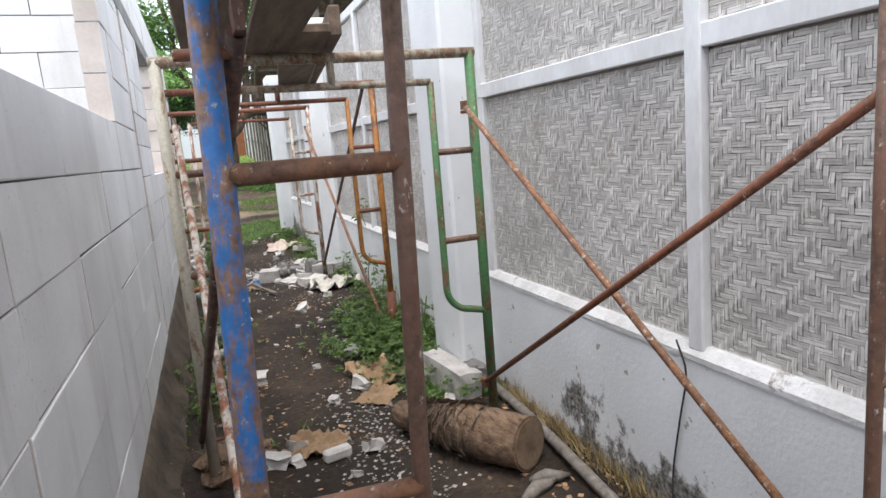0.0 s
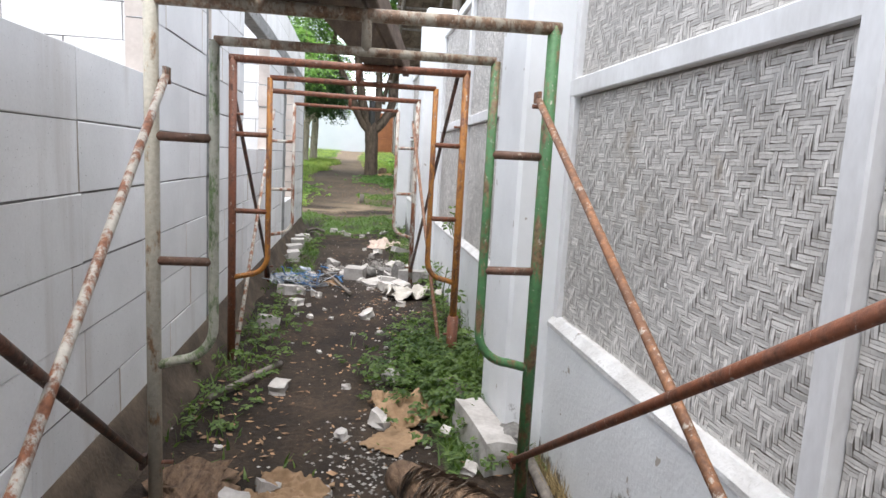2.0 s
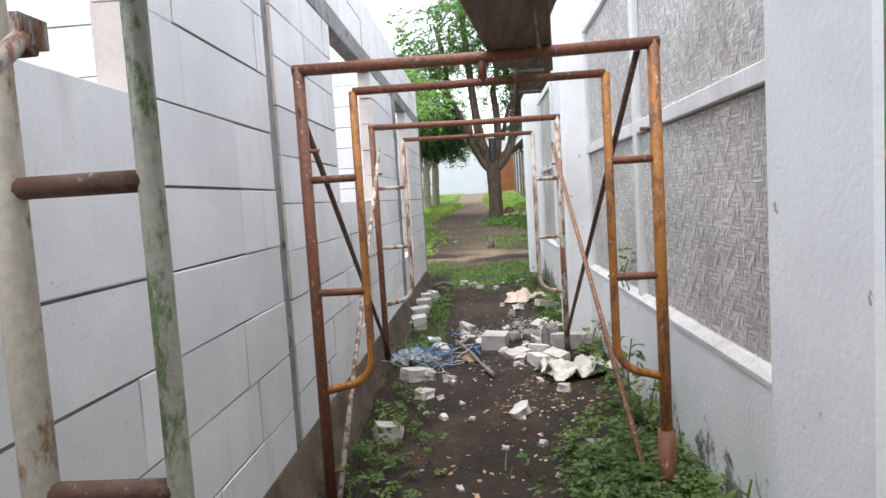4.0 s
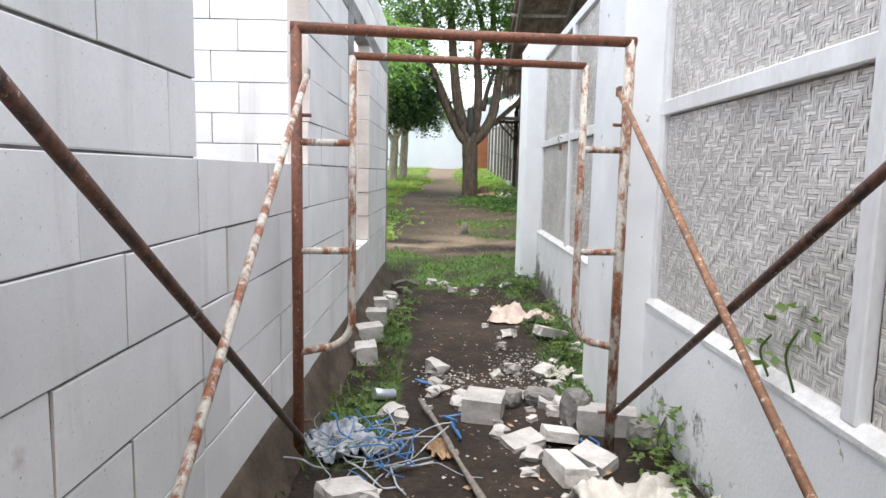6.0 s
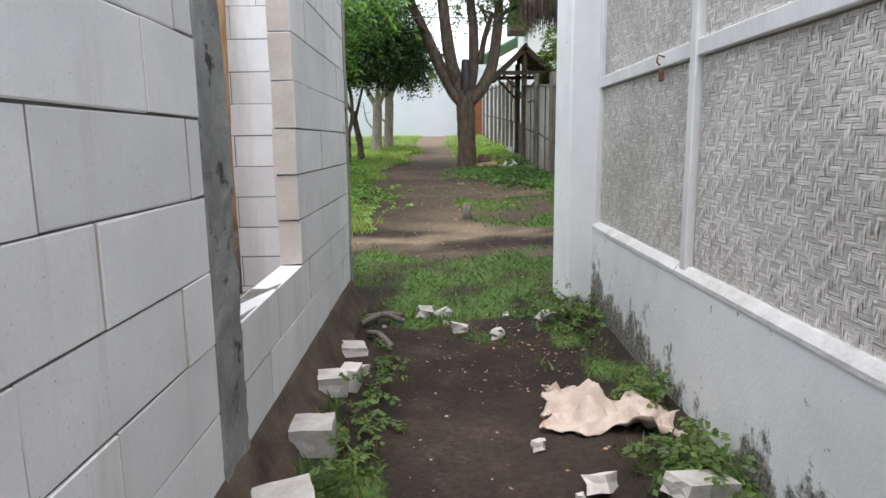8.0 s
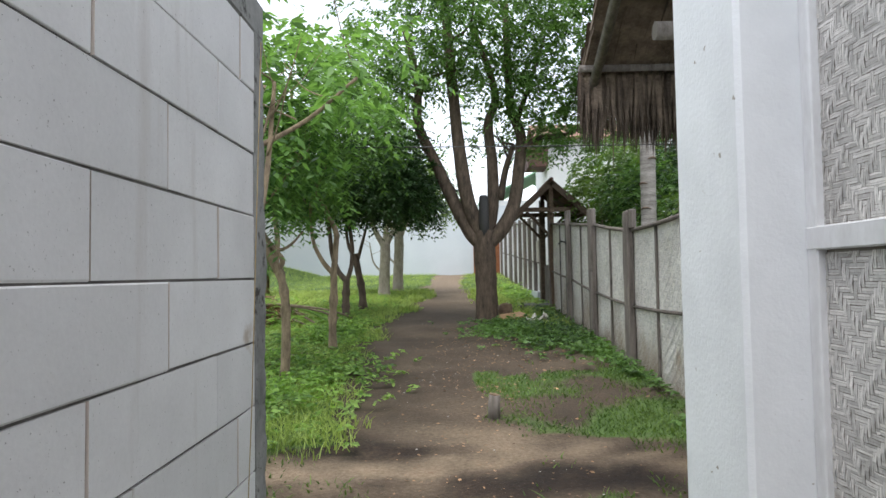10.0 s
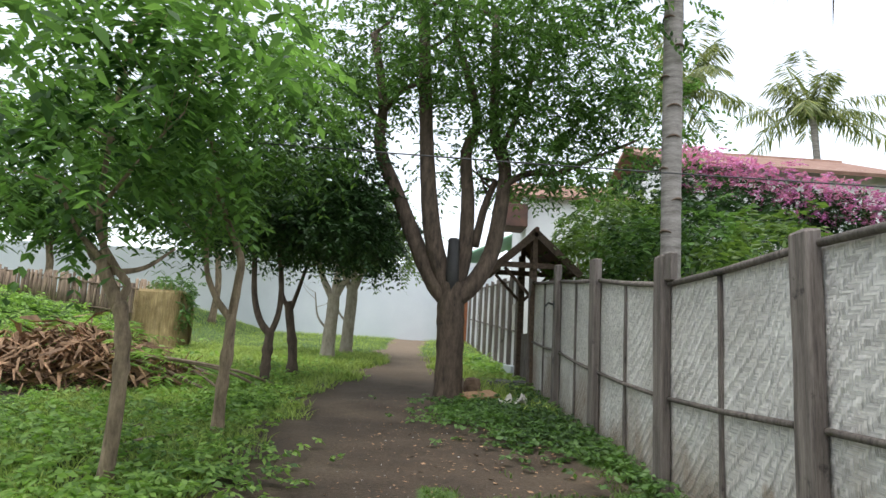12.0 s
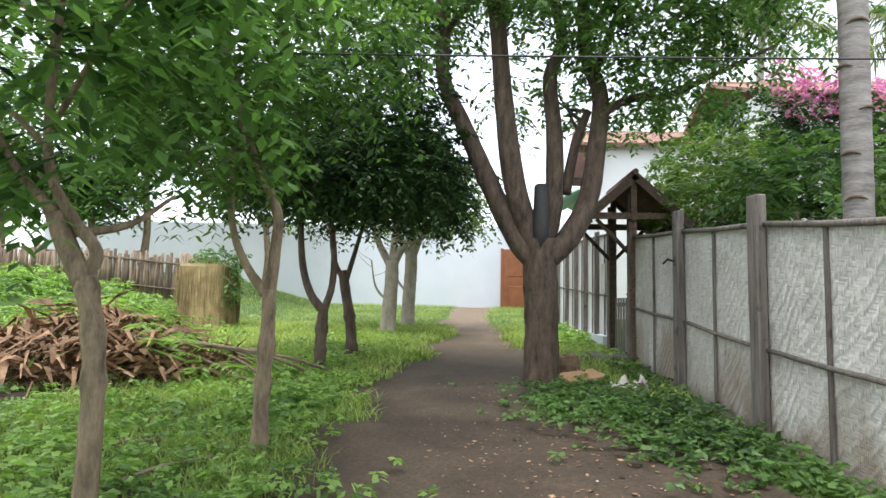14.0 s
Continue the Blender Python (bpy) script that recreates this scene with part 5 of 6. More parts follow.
for q in range(8):
    t = 0.04 + q * 0.12
    part("purlin", tube(bmesh.new(), [(X0 - 0.03, YE + (YR - YE) * t, ZE + (ZR - ZE) * t - 0.05), (X1, YE + (YR - YE) * t, ZE + (ZR - ZE) * t - 0.05)], 0.02, 8), M_GREYWOOD, hut)
for x, y in ((1.75, 11.6), (4.6, 11.6), (1.75, 9.0), (4.6, 9.0)):
    z = ZE + (ZR - ZE) * (YE - y) / (YE - YR) - 0.1
    part("post", tube(bmesh.new(), [(x, y, -0.1), (x, y, z)], 0.06, 10), M_GREYWOOD, hut)
part("tie_beam", tube(bmesh.new(), [(1.3, 11.6, 2.5), (5.0, 11.6, 2.5)], 0.045, 8), M_GREYWOOD, hut)
part("screen", box(bmesh.new(), (3.2, 9.0, 1.2), (3.0, 0.04, 2.4)), M_WEAVE_FENCE, hut, "woven screen at the back of the hut")
tagged(solid("wall_yard_east", (6.4, -3, -0.1), (6.5, 14, 2.4), M_FARWALL), "plain yard wall", "wall", kind="structure")

# ---- west meadow ----
pile = thing("brush_pile", "heap of dry brown palm fronds and husks on the grass", "brush pile", at=g3(-4.1, 19.9))
gen = np.random.default_rng(8)
V, F = [], []
for i in range(2600):
    a, q = gen.uniform(0, 6.28), gen.uniform(0, 1) ** 0.6
    x, y = 1.5 * q * math.cos(a), 0.9 * q * math.sin(a)
    z = 0.66 * max(0, 1 - q) ** 0.6 + gen.uniform(-0.08, 0.1)
    d = unit(np.array([gen.normal(0, 1), gen.normal(0, 0.7), gen.normal(-0.15, 0.25)]))
    L, w = (gen.uniform(0.15, 0.6), gen.uniform(0.008, 0.035)) if i % 7 else (gen.uniform(0.25, 0.7), gen.uniform(0.025, 0.055))
    s = unit(np.cross(d, [0, 0, 1.0]) + gen.normal(0, 0.4, 3)) * w
    p, b = np.array([x, y, z]), len(V)
    m, e = p + d * L * 0.5 + np.array([0, 0, 0.04 + 0.1 * gen.random()]), p + d * L
    V += [p - s * 0.6, p + s * 0.6, m - s, m + s, e - s * 0.3, e + s * 0.3]
    F += [(b, b + 1, b + 3, b + 2), (b + 2, b + 3, b + 5, b + 4)]
tagged(raw("dry_fronds", [tuple(v) for v in V], F, M_HUSK, pile), kind="stuff")
bm = bmesh.new()
bmesh.ops.create_icosphere(bm, subdivisions=3, radius=1, matrix=Matrix.Diagonal((1.35, 0.75, 0.45, 1)))
for v in bm.verts:
    v.co *= 1 + 0.25 * noise.noise(v.co * 2.2)
part("pile_core", bm, M_PLANK, pile)
crown("green_fronds", [((-0.9, -0.3, 0.35), (0.7, 0.4, 0.2), 26), ((0.7, -0.2, 0.4), (0.6, 0.4, 0.2), 30), ((0.1, 0.3, 0.62), (0.7, 0.3, 0.12), 30), ((1.5, -0.3, 0.2), (0.5, 0.4, 0.12), 16)], M_WEED, pile, 51, length=0.6, pairs=12, leaf=0.2, width=0.03, label="half-dried green fronds")
for k in range(9):
    a = k * 0.7
    part("stalk", tube(bmesh.new(), curve_points([(-1.0 + 0.2 * k, 0.4 * math.sin(a), 0.5), (0.2 + 0.25 * k, -0.3 + 0.2 * math.sin(a * 2), 0.35), (1.2 + 0.2 * k, 0.5 * math.cos(a), 0.05)], 4), 0.018, 6), M_BAMBOO if k % 3 else M_WEED, pile)
pole_fence = thing("pole_fence", "old brown fence of upright split bamboo poles", "fence", at=(0, 0, 0), kind="structure")
bm = bmesh.new()
r = rng(17)
x = -18.0
while x < -6.2:
    y = 27.5 + 0.1 * (x + 6) * 0.3
    z = ground_z(x, y)
    tube(bm, [(x, y, z - 0.1), (x + r.uniform(-0.05, 0.05), y + r.uniform(-0.04, 0.04), 2.44 - 0.045 * (x + 6.7) + r.uniform(-0.1, 0.08))], r.uniform(0.028, 0.042), 6)
    x += r.uniform(0.045, 0.062)
tagged(part("poles", bm, M_POLE, pole_fence), kind="stuff")
for dz in (0.35, 0.95):
    part("fence_rail", tube(bmesh.new(), [(-18.0, 27.36, ground_z(-12, 27.4) + dz + 0.3), (-6.3, 27.4, ground_z(-6.5, 27.4) + dz)], 0.025, 6), M_POLE, pole_fence)
straw = thing("straw_screen", "straw-clad bin with creeper on its top", "bin", at=g3(-5.2, 25.6))
gen = np.random.default_rng(9)
V, F = [], []
for i in range(1500):
    a = gen.uniform(0, 2 * math.pi)
    rx, z, L, w = 0.62 + gen.uniform(0, 0.05), gen.uniform(-0.05, 0.9), gen.uniform(0.25, 0.5), gen.uniform(0.006, 0.016)
    p = np.array([rx * max(-0.8, min(0.8, math.cos(a) * 1.15)), rx * max(-0.8, min(0.8, math.sin(a) * 1.15)), z])
    s, e = np.array([-math.sin(a), math.cos(a), 0]) * w, p + np.array([gen.normal(0, 0.03), gen.normal(0, 0.03), L])
    b = len(V)
    V += [p - s, p + s, e]
    F.append((b, b + 1, b + 2))
tagged(raw("straw_cladding", [tuple(v) for v in V], F, M_STRAW, straw), kind="stuff")
straw.scale = (0.92, 0.92, 1.12)
part("core", box(bmesh.new(), (0, 0, 0.55), (1.0, 1.0, 1.2), bevel=0.05), M_STRAW, straw)
crown("creeper", [((0.2, 0, 1.25), (0.55, 0.5, 0.15), 110), ((0.6, -0.3, 0.8), (0.15, 0.2, 0.35), 40)], M_LEAF, straw, 44, length=0.22, leaf=0.08, width=0.05)
# ---- things in the unfinished room ----
ladder = thing("ladder", "sawn timber ladder leaning on the block wall", "ladder", at=(-1.34, 10.2, 0.115))
LT = Vector((0.18, 0.40, 2.75))
side_v = Vector((-0.30, 0.0, 0.02))
for off in (Vector((0, 0, 0)), side_v):
    bm = bmesh.new()
    d = LT.normalized()
    box(bm, (0, 0, LT.length / 2), (0.045, 0.07, LT.length), bevel=0.004)
    ob = part("ladder_rail", bm, M_NEWWOOD, ladder)
    ob.matrix_basis = Matrix.Translation(off) @ LT.to_track_quat("Z", "Y").to_matrix().to_4x4()
for k in range(7):
    p = LT * (0.04 + 0.135 * k) + side_v / 2 + Vector((0, -0.045, 0))
    part("ladder_rung", box(bmesh.new(), p, (0.37, 0.028, 0.055), (0, -3 + (k * 37 % 5), 0), 0.004), M_NEWWOOD, ladder)
prop = thing("timber_prop", "round brown timber prop with a charred foot standing on a board", "prop", at=(-1.02, 10.5, 0.14))
part("prop_shaft", tube(bmesh.new(), curve_points([(-0.002, 0.012, 0.42), (-0.012, 0.03, 0.9), (-0.008, 0.06, 1.6), (-0.01, 0.1, 2.54)], 4), [0.034, 0.033, 0.035, 0.033, 0.034, 0.032, 0.034, 0.033, 0.032, 0.033, 0.031, 0.031, 0.03], 12), M_NEWWOOD, prop)
part("charred_foot", tube(bmesh.new(), [(0, 0, 0), (0, 0.004, 0.15), (-0.002, 0.012, 0.425)], [0.035, 0.036, 0.0345], 12), M_PLANK, prop, "dark charred foot of the prop")
tagged(part("foot_board", box(bmesh.new(), (-1.0, 10.46, 0.125), (0.26, 0.2, 0.03), (0, 0, 8), 0.004), M_GREYWOOD), "small board under the timber prop", "board")


# ---- rubble and litter in the alley ----
def chunk(size, seed, rough=0.2, cuts=1, ball=0.0):
    """A broken lump: a box cut up, pushed about and chipped."""
    r = rng(seed)
    bm = bmesh.new()
    bmesh.ops.create_cube(bm, size=1)
    bmesh.ops.subdivide_edges(bm, edges=bm.edges[:], cuts=cuts, use_grid_fill=True)
    for v in bm.verts:
        if ball:
            v.co = v.co.lerp(v.co.normalized() * 0.55, ball)
        v.co += Vector((r.uniform(-1, 1), r.uniform(-1, 1), r.uniform(-1, 1))) * rough * 0.5
        v.co = Vector((v.co.x * size[0], v.co.y * size[1], v.co.z * size[2]))
    bmesh.ops.triangulate(bm, faces=bm.faces[:])
    return bm


def lump(name, at, size, seed, mat, label, category, group="", rot=(0, 0, 0), rough=0.1, cuts=4, sink=0.3):
    ob = new(name, mesh_of(name, chunk(size, seed, rough, cuts, 0.7), mat))
    ob.matrix_world = pose(at[0], at[1], ground_z(at[0], at[1]) + (at[2] if len(at) > 2 else size[2] * (0.5 - sink * 0.3)), *rot)
    return tagged(ob, label, category, group)


def brick(at, size, rot, label, mat=None, lift=0.0, chip=0.05):
    ob = new("aerated_block", mesh_of("aerated_block", chunk(size, int(at[0] * 100 + at[1] * 31), chip, 2), mat or M_RUBBLE))
    ob.matrix_world = pose(at[0], at[1], ground_z(*at) + size[2] / 2 - 0.01 + lift, *rot)
    return tagged(ob, label, "block", "loose building blocks")


brick((1.10, 3.05), (0.12, 0.46, 0.15), (0, 3, 6.5), "whole white aerated block lying on edge")
offcut = brick((1.09, 3.5), (0.12, 0.36, 0.09), (4, 0, 14), "brown weathered timber offcut behind the block", M_GREYWOOD)
offcut.name = "timber_offcut"
tagged(offcut, category="timber", group="timber scraps")
brick((0.57, 6.88), (0.19, 0.2, 0.13), (0, 2, -12), "half aerated block with a muddy base", None, 0.0, 0.02)
brick((1.12, 6.66), (0.26, 0.13, 0.12), (0, 0, -14), "half aerated block beside the scaffold leg", None, 0.0, 0.02)
brick((0.85, 6.22), (0.1, 0.22, 0.075), (-5, 6, 12), "broken aerated block lying tilted", None, 0.0, 0.03)
brick((0.72, 6.50), (0.16, 0.12, 0.04), (5, -8, 25), "flat broken slab of block", None, 0.01)
brick((0.88, 6.52), (0.14, 0.11, 0.045), (-6, 8, 5), "flat broken slab of block", None, 0.03)
brick((0.98, 6.30), (0.11, 0.16, 0.06), (6, -10, 40), "broken piece of aerated block", None, 0.0)
brick((1.12, 8.2), (0.24, 0.1, 0.06), (0, 14, 28), "pale broken slab among weeds", None, 0.03)
for k, (x, y, sx, sy, sz, a) in enumerate(((-0.11, 7.66, 0.15, 0.17, 0.14, 10), (-0.15, 8.14, 0.2, 0.15, 0.13, 20), (-0.15, 8.60, 0.18, 0.16, 0.14, 3), (-0.17, 9.15, 0.15, 0.14, 0.12, 8), (-0.10, 9.22, 0.1, 0.14, 0.13, -6), (-0.19, 7.75, 0.09, 0.1, 0.06, 0), (-0.16, 9.75, 0.16, 0.2, 0.06, 15), (0.03, 5.95, 0.2, 0.16, 0.09, 35), (-0.02, 5.0, 0.15, 0.13, 0.1, 20))):
    brick((x, y), (sx * 0.86, sy * 0.86, sz * 0.86), (4 - k, k * 2 - 6, a), "offcut of aerated block along the wall's foot", None, 0.0, 0.06)
lump("concrete_lump", (0.99, 6.74), (0.12, 0.12, 0.19), 4, M_STONE, "grey lump of hardened cement", "rubble", rot=(0, 8, 20))
lump("concrete_lump", (0.72, 7.04), (0.13, 0.1, 0.1), 5, M_STONE, "grey lump of hardened cement", "rubble", rot=(0, 5, 60))
lump("concrete_lump", (0.88, 7.06), (0.17, 0.11, 0.09), 6, M_STONE, "grey lump of hardened cement", "rubble", rot=(10, 5, -10))
lump("concrete_lump", (1.24, 6.5), (0.13, 0.13, 0.12), 7, M_STONE, "grey lump of hardened cement", "rubble")
lump("concrete_lump", (1.2, 2.95), (0.12, 0.16, 0.15), 8, M_STONE, "grey lump of hardened cement", "rubble")
shapes = [mesh_of("rubble_piece", chunk((1, 0.8, 0.55), 100 + k, 0.35, 1), M_RUBBLE) for k in range(6)]
r = rng(23)
spots = [(0.9, 7.2, 0.2, 0.22, 16), (0.95, 6.35, 0.2, 0.3, 12), (0.13, 5.6, 0.15, 0.9, 12), (0.75, 4.9, 0.15, 0.9, 12), (0.3, 7.2, 0.12, 0.3, 5), (0.35, 2.6, 0.3, 0.5, 10), (0.45, 10.1, 0.3, 0.4, 5), (0.8, 2.9, 0.15, 0.4, 6), (1.0, 7.9, 0.15, 0.5, 8), (0.4, 3.7, 0.3, 0.6, 5)]
for x, y, sx, sy, n in spots:
    for _ in range(n):
        px, py, s = max(-0.2, min(1.28, r.gauss(x, sx))), r.gauss(y, sy), r.choice((0.03, 0.045, 0.06, 0.08, 0.1))
        ob = new("rubble_piece", r.choice(shapes))
        ob.matrix_world = pose(px, py, ground_z(px, py) + s * 0.2, r.uniform(-20, 20), r.uniform(-20, 20), r.uniform(0, 360)) @ Matrix.Scale(s, 4)
        tagged(ob, "pale broken piece of aerated block", "rubble", "rubble on the path")
for x, y, s in ((0.227, 10.47, 0.12), (0.445, 10.15, 0.1), (0.66, 10.02, 0.09), (0.12, 6.83, 0.1), (0.33, 7.55, 0.12), (0.32, 7.3, 0.08), (0.2, 3.76, 0.1), (1.0, 10.3, 0.1)):
    ob = new("rubble_piece", r.choice(shapes))
    ob.matrix_world = pose(x, y, ground_z(x, y) + s * 0.22, 5, -8, x * 400) @ Matrix.Scale(s, 4)
    tagged(ob, "pale broken piece of aerated block", "rubble", "rubble on the path")

# chips and gravel
gen = np.random.default_rng(12)
V, F = [], []
OCT = np.array([(1, 0, 0), (-1, 0, 0), (0, 1, 0), (0, -1, 0), (0, 0, 0.6), (0, 0, -0.6)])
OF = [(0, 2, 4), (2, 1, 4), (1, 3, 4), (3, 0, 4), (2, 0, 5), (1, 2, 5), (3, 1, 5), (0, 3, 5)]
for x, y, sx, sy, n in [(0.86, 7.6, 0.13, 0.18, 420), (0.40, 7.45, 0.10, 0.11, 220), (0.6, 2.5, 0.14, 0.34, 420), (0.62, 2.95, 0.1, 0.25, 200), (0.75, 3.1, 0.12, 0.35, 120), (0.85, 5.2, 0.15, 0.9, 120), (0.45, 9, 0.45, 2.2, 80), (0.4, 4, 0.4, 2.5, 50), (0.5, 15.5, 0.5, 2.0, 90), (0.6, 6.3, 0.4, 0.4, 110)]:
    for _ in range(n):
        px, py = gen.normal(x, sx), gen.normal(y, sy)
        if not -0.2 < px < 1.3 and py < 10.5:
            continue
        s = gen.uniform(0.002, 0.010) * (1.4 if gen.random() < 0.1 else 1)
        b = len(V)
        V += (OCT * s * gen.uniform(0.6, 1.4, (6, 3)) + np.array([px, py, ground_z(px, py) + s * 0.2])).tolist()
        F += [tuple(b + q for q in f) for f in OF]
tagged(raw("gravel", V, F, M_GRAVEL), "pale chips of block and stone on the earth", "gravel", kind="stuff")


def sheet(name, at, w, d, height, seed, mat, label, category, rot=0.0, n=30):
    """A crumpled cloth or sack lying on the ground, with thickness."""
    r = random.Random(seed)
    o = r.uniform(0, 50)
    bm = bmesh.new()
    grid = [[bm.verts.new(((i / n - 0.5) * w * (1 + 0.25 * noise.noise(Vector((j * 0.3, o, 1)))), (j / n - 0.5) * d * (1 + 0.3 * noise.noise(Vector((i * 0.3, o, 5)))),
                           max(0.0, height * (0.35 + noise.noise(Vector((i / n * 3.6, j / n * 3.6, o))) + 0.5 * noise.noise(Vector((i / n * 7, j / n * 7, o + 3))) + 0.3 * noise.noise(Vector((i / n * 15, j / n * 15, o + 8))))))) for i in range(n + 1)] for j in range(n + 1)]
    for j in range(n):
        for i in range(n):
            bm.faces.new((grid[j][i], grid[j][i + 1], grid[j + 1][i + 1], grid[j + 1][i])).smooth = True
    ob = part(name, bm, mat)
    m = ob.modifiers.new("thickness", "SOLIDIFY")
    m.thickness = 0.004
    ob.matrix_world = pose(at[0], at[1], ground_z(*at) + 0.012, 0, 0, rot)
    return tagged(ob, label, category)


sheet("sack", (1.0, 8.84), 0.48, 0.34, 0.11, 1, M_SACK, "crumpled pinkish woven sack among weeds", "sack", -8)
sheet("sack", (1.06, 5.93), 0.42, 0.34, 0.095, 2, M_SACKWHITE, "dirty white cement sack, crumpled", "sack", 15)
sheet("torn_cardboard", (0.82, 3.45), 0.26, 0.36, 0.07, 3, M_CARD, "torn brown paper and cardboard", "litter", 20)
sheet("torn_cardboard", (0.36, 2.75), 0.25, 0.2, 0.05, 4, M_CARD, "torn brown paper and cardboard", "litter", -20)
sheet("cement_bag_scrap", (0.75, 3.15), 0.24, 0.18, 0.008, 5, M_CARD, "brown torn paper bag scraps", "litter", 50)
sheet("plastic_sheet", (-0.06, 6.4), 0.26, 0.3, 0.06, 6, M_PLASTIC, "crumpled clear plastic sheet", "plastic sheet", 30)
sheet("torn_cardboard", (0.36, 6.4), 0.1, 0.15, 0.04, 7, M_CARD, "torn brown paper and cardboard", "litter", 30)
sheet("white_bag", (1.80, 19.55), 0.36, 0.28, 0.17, 8, M_SACKWHITE, "white plastic bag beside the big tree", "bag", 10)
sheet("white_bag", (1.05, 7.5), 0.2, 0.14, 0.025, 9, M_SACKWHITE, "white scrap of sack in weeds", "litter", 60)
straps = thing("strapping", "tangle of blue plastic strapping", "strapping", at=g3(0.06, 6.28))
r = rng(31)
for k in range(64):
    p = [Vector((r.gauss(0, 0.12), r.gauss(0, 0.1), r.uniform(0.01, 0.1)))]
    d = Vector((r.uniform(-1, 1), r.uniform(-1, 1), 0)).normalized()
    for q in range(4):
        d = (d + Vector((r.uniform(-0.7, 0.7), r.uniform(-0.7, 0.7), r.uniform(-0.3, 0.3)))).normalized()
        p.append(p[-1] + d * r.uniform(0.03, 0.09))
        p[-1].z = max(0.01, min(0.14, p[-1].z))
    part("strap", tube(bmesh.new(), curve_points(p, 3), r.uniform(0.002, 0.0045), 5), M_PLASTIC if k % 3 else M_STRAPBLUE, straps)
for x, y in ((0.42, 6.75), (0.50, 6.62), (0.30, 7.35), (0.98, 6.5)):
    p = [Vector((r.uniform(-0.1, 0.1), r.uniform(-0.1, 0.1), 0.015 + 0.02 * (q % 2))) for q in range(4)]
    o = part("blue_strap", tube(bmesh.new(), curve_points(p, 4), 0.006, 6), M_STRAPBLUE)
    o.location = g3(x, y)
    tagged(o, "strip of blue plastic strapping on the earth", "strapping", "blue straps")
can = thing("drink_can", "crushed pale blue drink can", "can", at=g3(0.06, 7.05, 0.035))
part("can_body", tube(bmesh.new(), [(-0.06, 0, 0), (-0.055, 0, 0), (0.0, 0.0, -0.004), (0.055, 0, 0), (0.06, 0, 0)], [0.024, 0.031, 0.028, 0.031, 0.024], 14), M_CAN, can)
part("can_lid", tube(bmesh.new(), [(0.06, 0, 0), (0.063, 0, 0)], 0.024, 14), M_STONE, can)
can.rotation_euler = (0, radians(12), radians(30))
stick = tagged(part("stick", tube(bmesh.new(), curve_points([g3(0.25, 6.95, 0.05), g3(0.36, 6.55, 0.06), g3(0.42, 6.3, 0.04), g3(0.53, 5.9, 0.03)], 5), [0.012 + 0.003 * math.sin(k) for k in range(16)], 8), M_GREYWOOD), "grey broken branch lying on the earth", "stick")
tagged(part("stick", tube(bmesh.new(), curve_points([g3(-0.1, 3.55, 0.03), g3(0.05, 3.85, 0.04), g3(0.17, 4.1, 0.03)], 5), 0.016, 8), M_GREYWOOD), "grey broken branch lying on the earth", "stick")
for k, (a, b) in enumerate((((-0.1, 10.0), (0.06, 9.75)), ((-0.15, 10.3), (0.1, 10.25)), ((-0.16, 10.15), (0.08, 10.4)), ((-2.4, 16.9), (-2.0, 17.3)), ((-1.9, 16.2), (-1.4, 17.0)))):
    tagged(part("stick", tube(bmesh.new(), curve_points([g3(*a, 0.03), g3((a[0] + b[0]) / 2, (a[1] + b[1]) / 2, 0.06), g3(*b, 0.03)], 4), 0.018 if k < 3 else 0.012, 7), M_GREYWOOD if k < 3 else M_BAMBOO), "pale stick lying on the ground", "stick", "sticks")

# felled palm log and pole at the plinth
log = thing("palm_log", "short felled palm log with shaggy bark", "log", at=g3(0.90, 2.44, 0.09))
a, b = Vector((-0.165, 0.30, -0.025)), Vector((0.165, -0.31, 0.012))
pts = [a.lerp(b, k / 16) for k in range(17)]
r = rng(3)
part("bark", tube(bmesh.new(), pts, [0.06 + 0.044 * min(1, k / 9) + 0.006 * r.uniform(-1, 1) for k in range(17)], 22), M_LOG, log)
u = (b - a).normalized()
part("cut_end", tube(bmesh.new(), [b - u * 0.004, b + u * 0.004], 0.094, 22), M_LOGEND, log, "cut end of the log")
s1, s2 = u.orthogonal().normalized(), u.cross(u.orthogonal().normalized())
V, F = [], []
for k in range(300):
    t, an = r.uniform(0.15, 0.72), r.uniform(0, 6.28)
    n_ = s1 * math.cos(an) + s2 * math.sin(an)
    tg = s2 * math.cos(an) - s1 * math.sin(an)
    p, q = a.lerp(b, t) + n_ * (0.062 + 0.042 * min(1, t * 1.78)), len(V)
    L = r.uniform(0.02, 0.07)
    V += [tuple(p - tg * L), tuple(p + tg * L), tuple(p + tg * L * 0.5 + u * 0.012 + n_ * r.uniform(0.002, 0.016)), tuple(p - tg * L * 0.5 + u * 0.012 + n_ * r.uniform(0.002, 0.016))]
    F.append((q, q + 1, q + 2, q + 3))
tagged(raw("fibre_coat", V, F, M_THATCH, log), kind="stuff")
tagged(part("pole", tube(bmesh.new(), curve_points([g3(1.255, 2.86, 0.035), g3(1.23, 2.4, 0.035), g3(1.17, 1.6, 0.03)], 5), 0.022, 10), M_GREYWOOD), "grey wooden pole lying along the plinth", "pole")
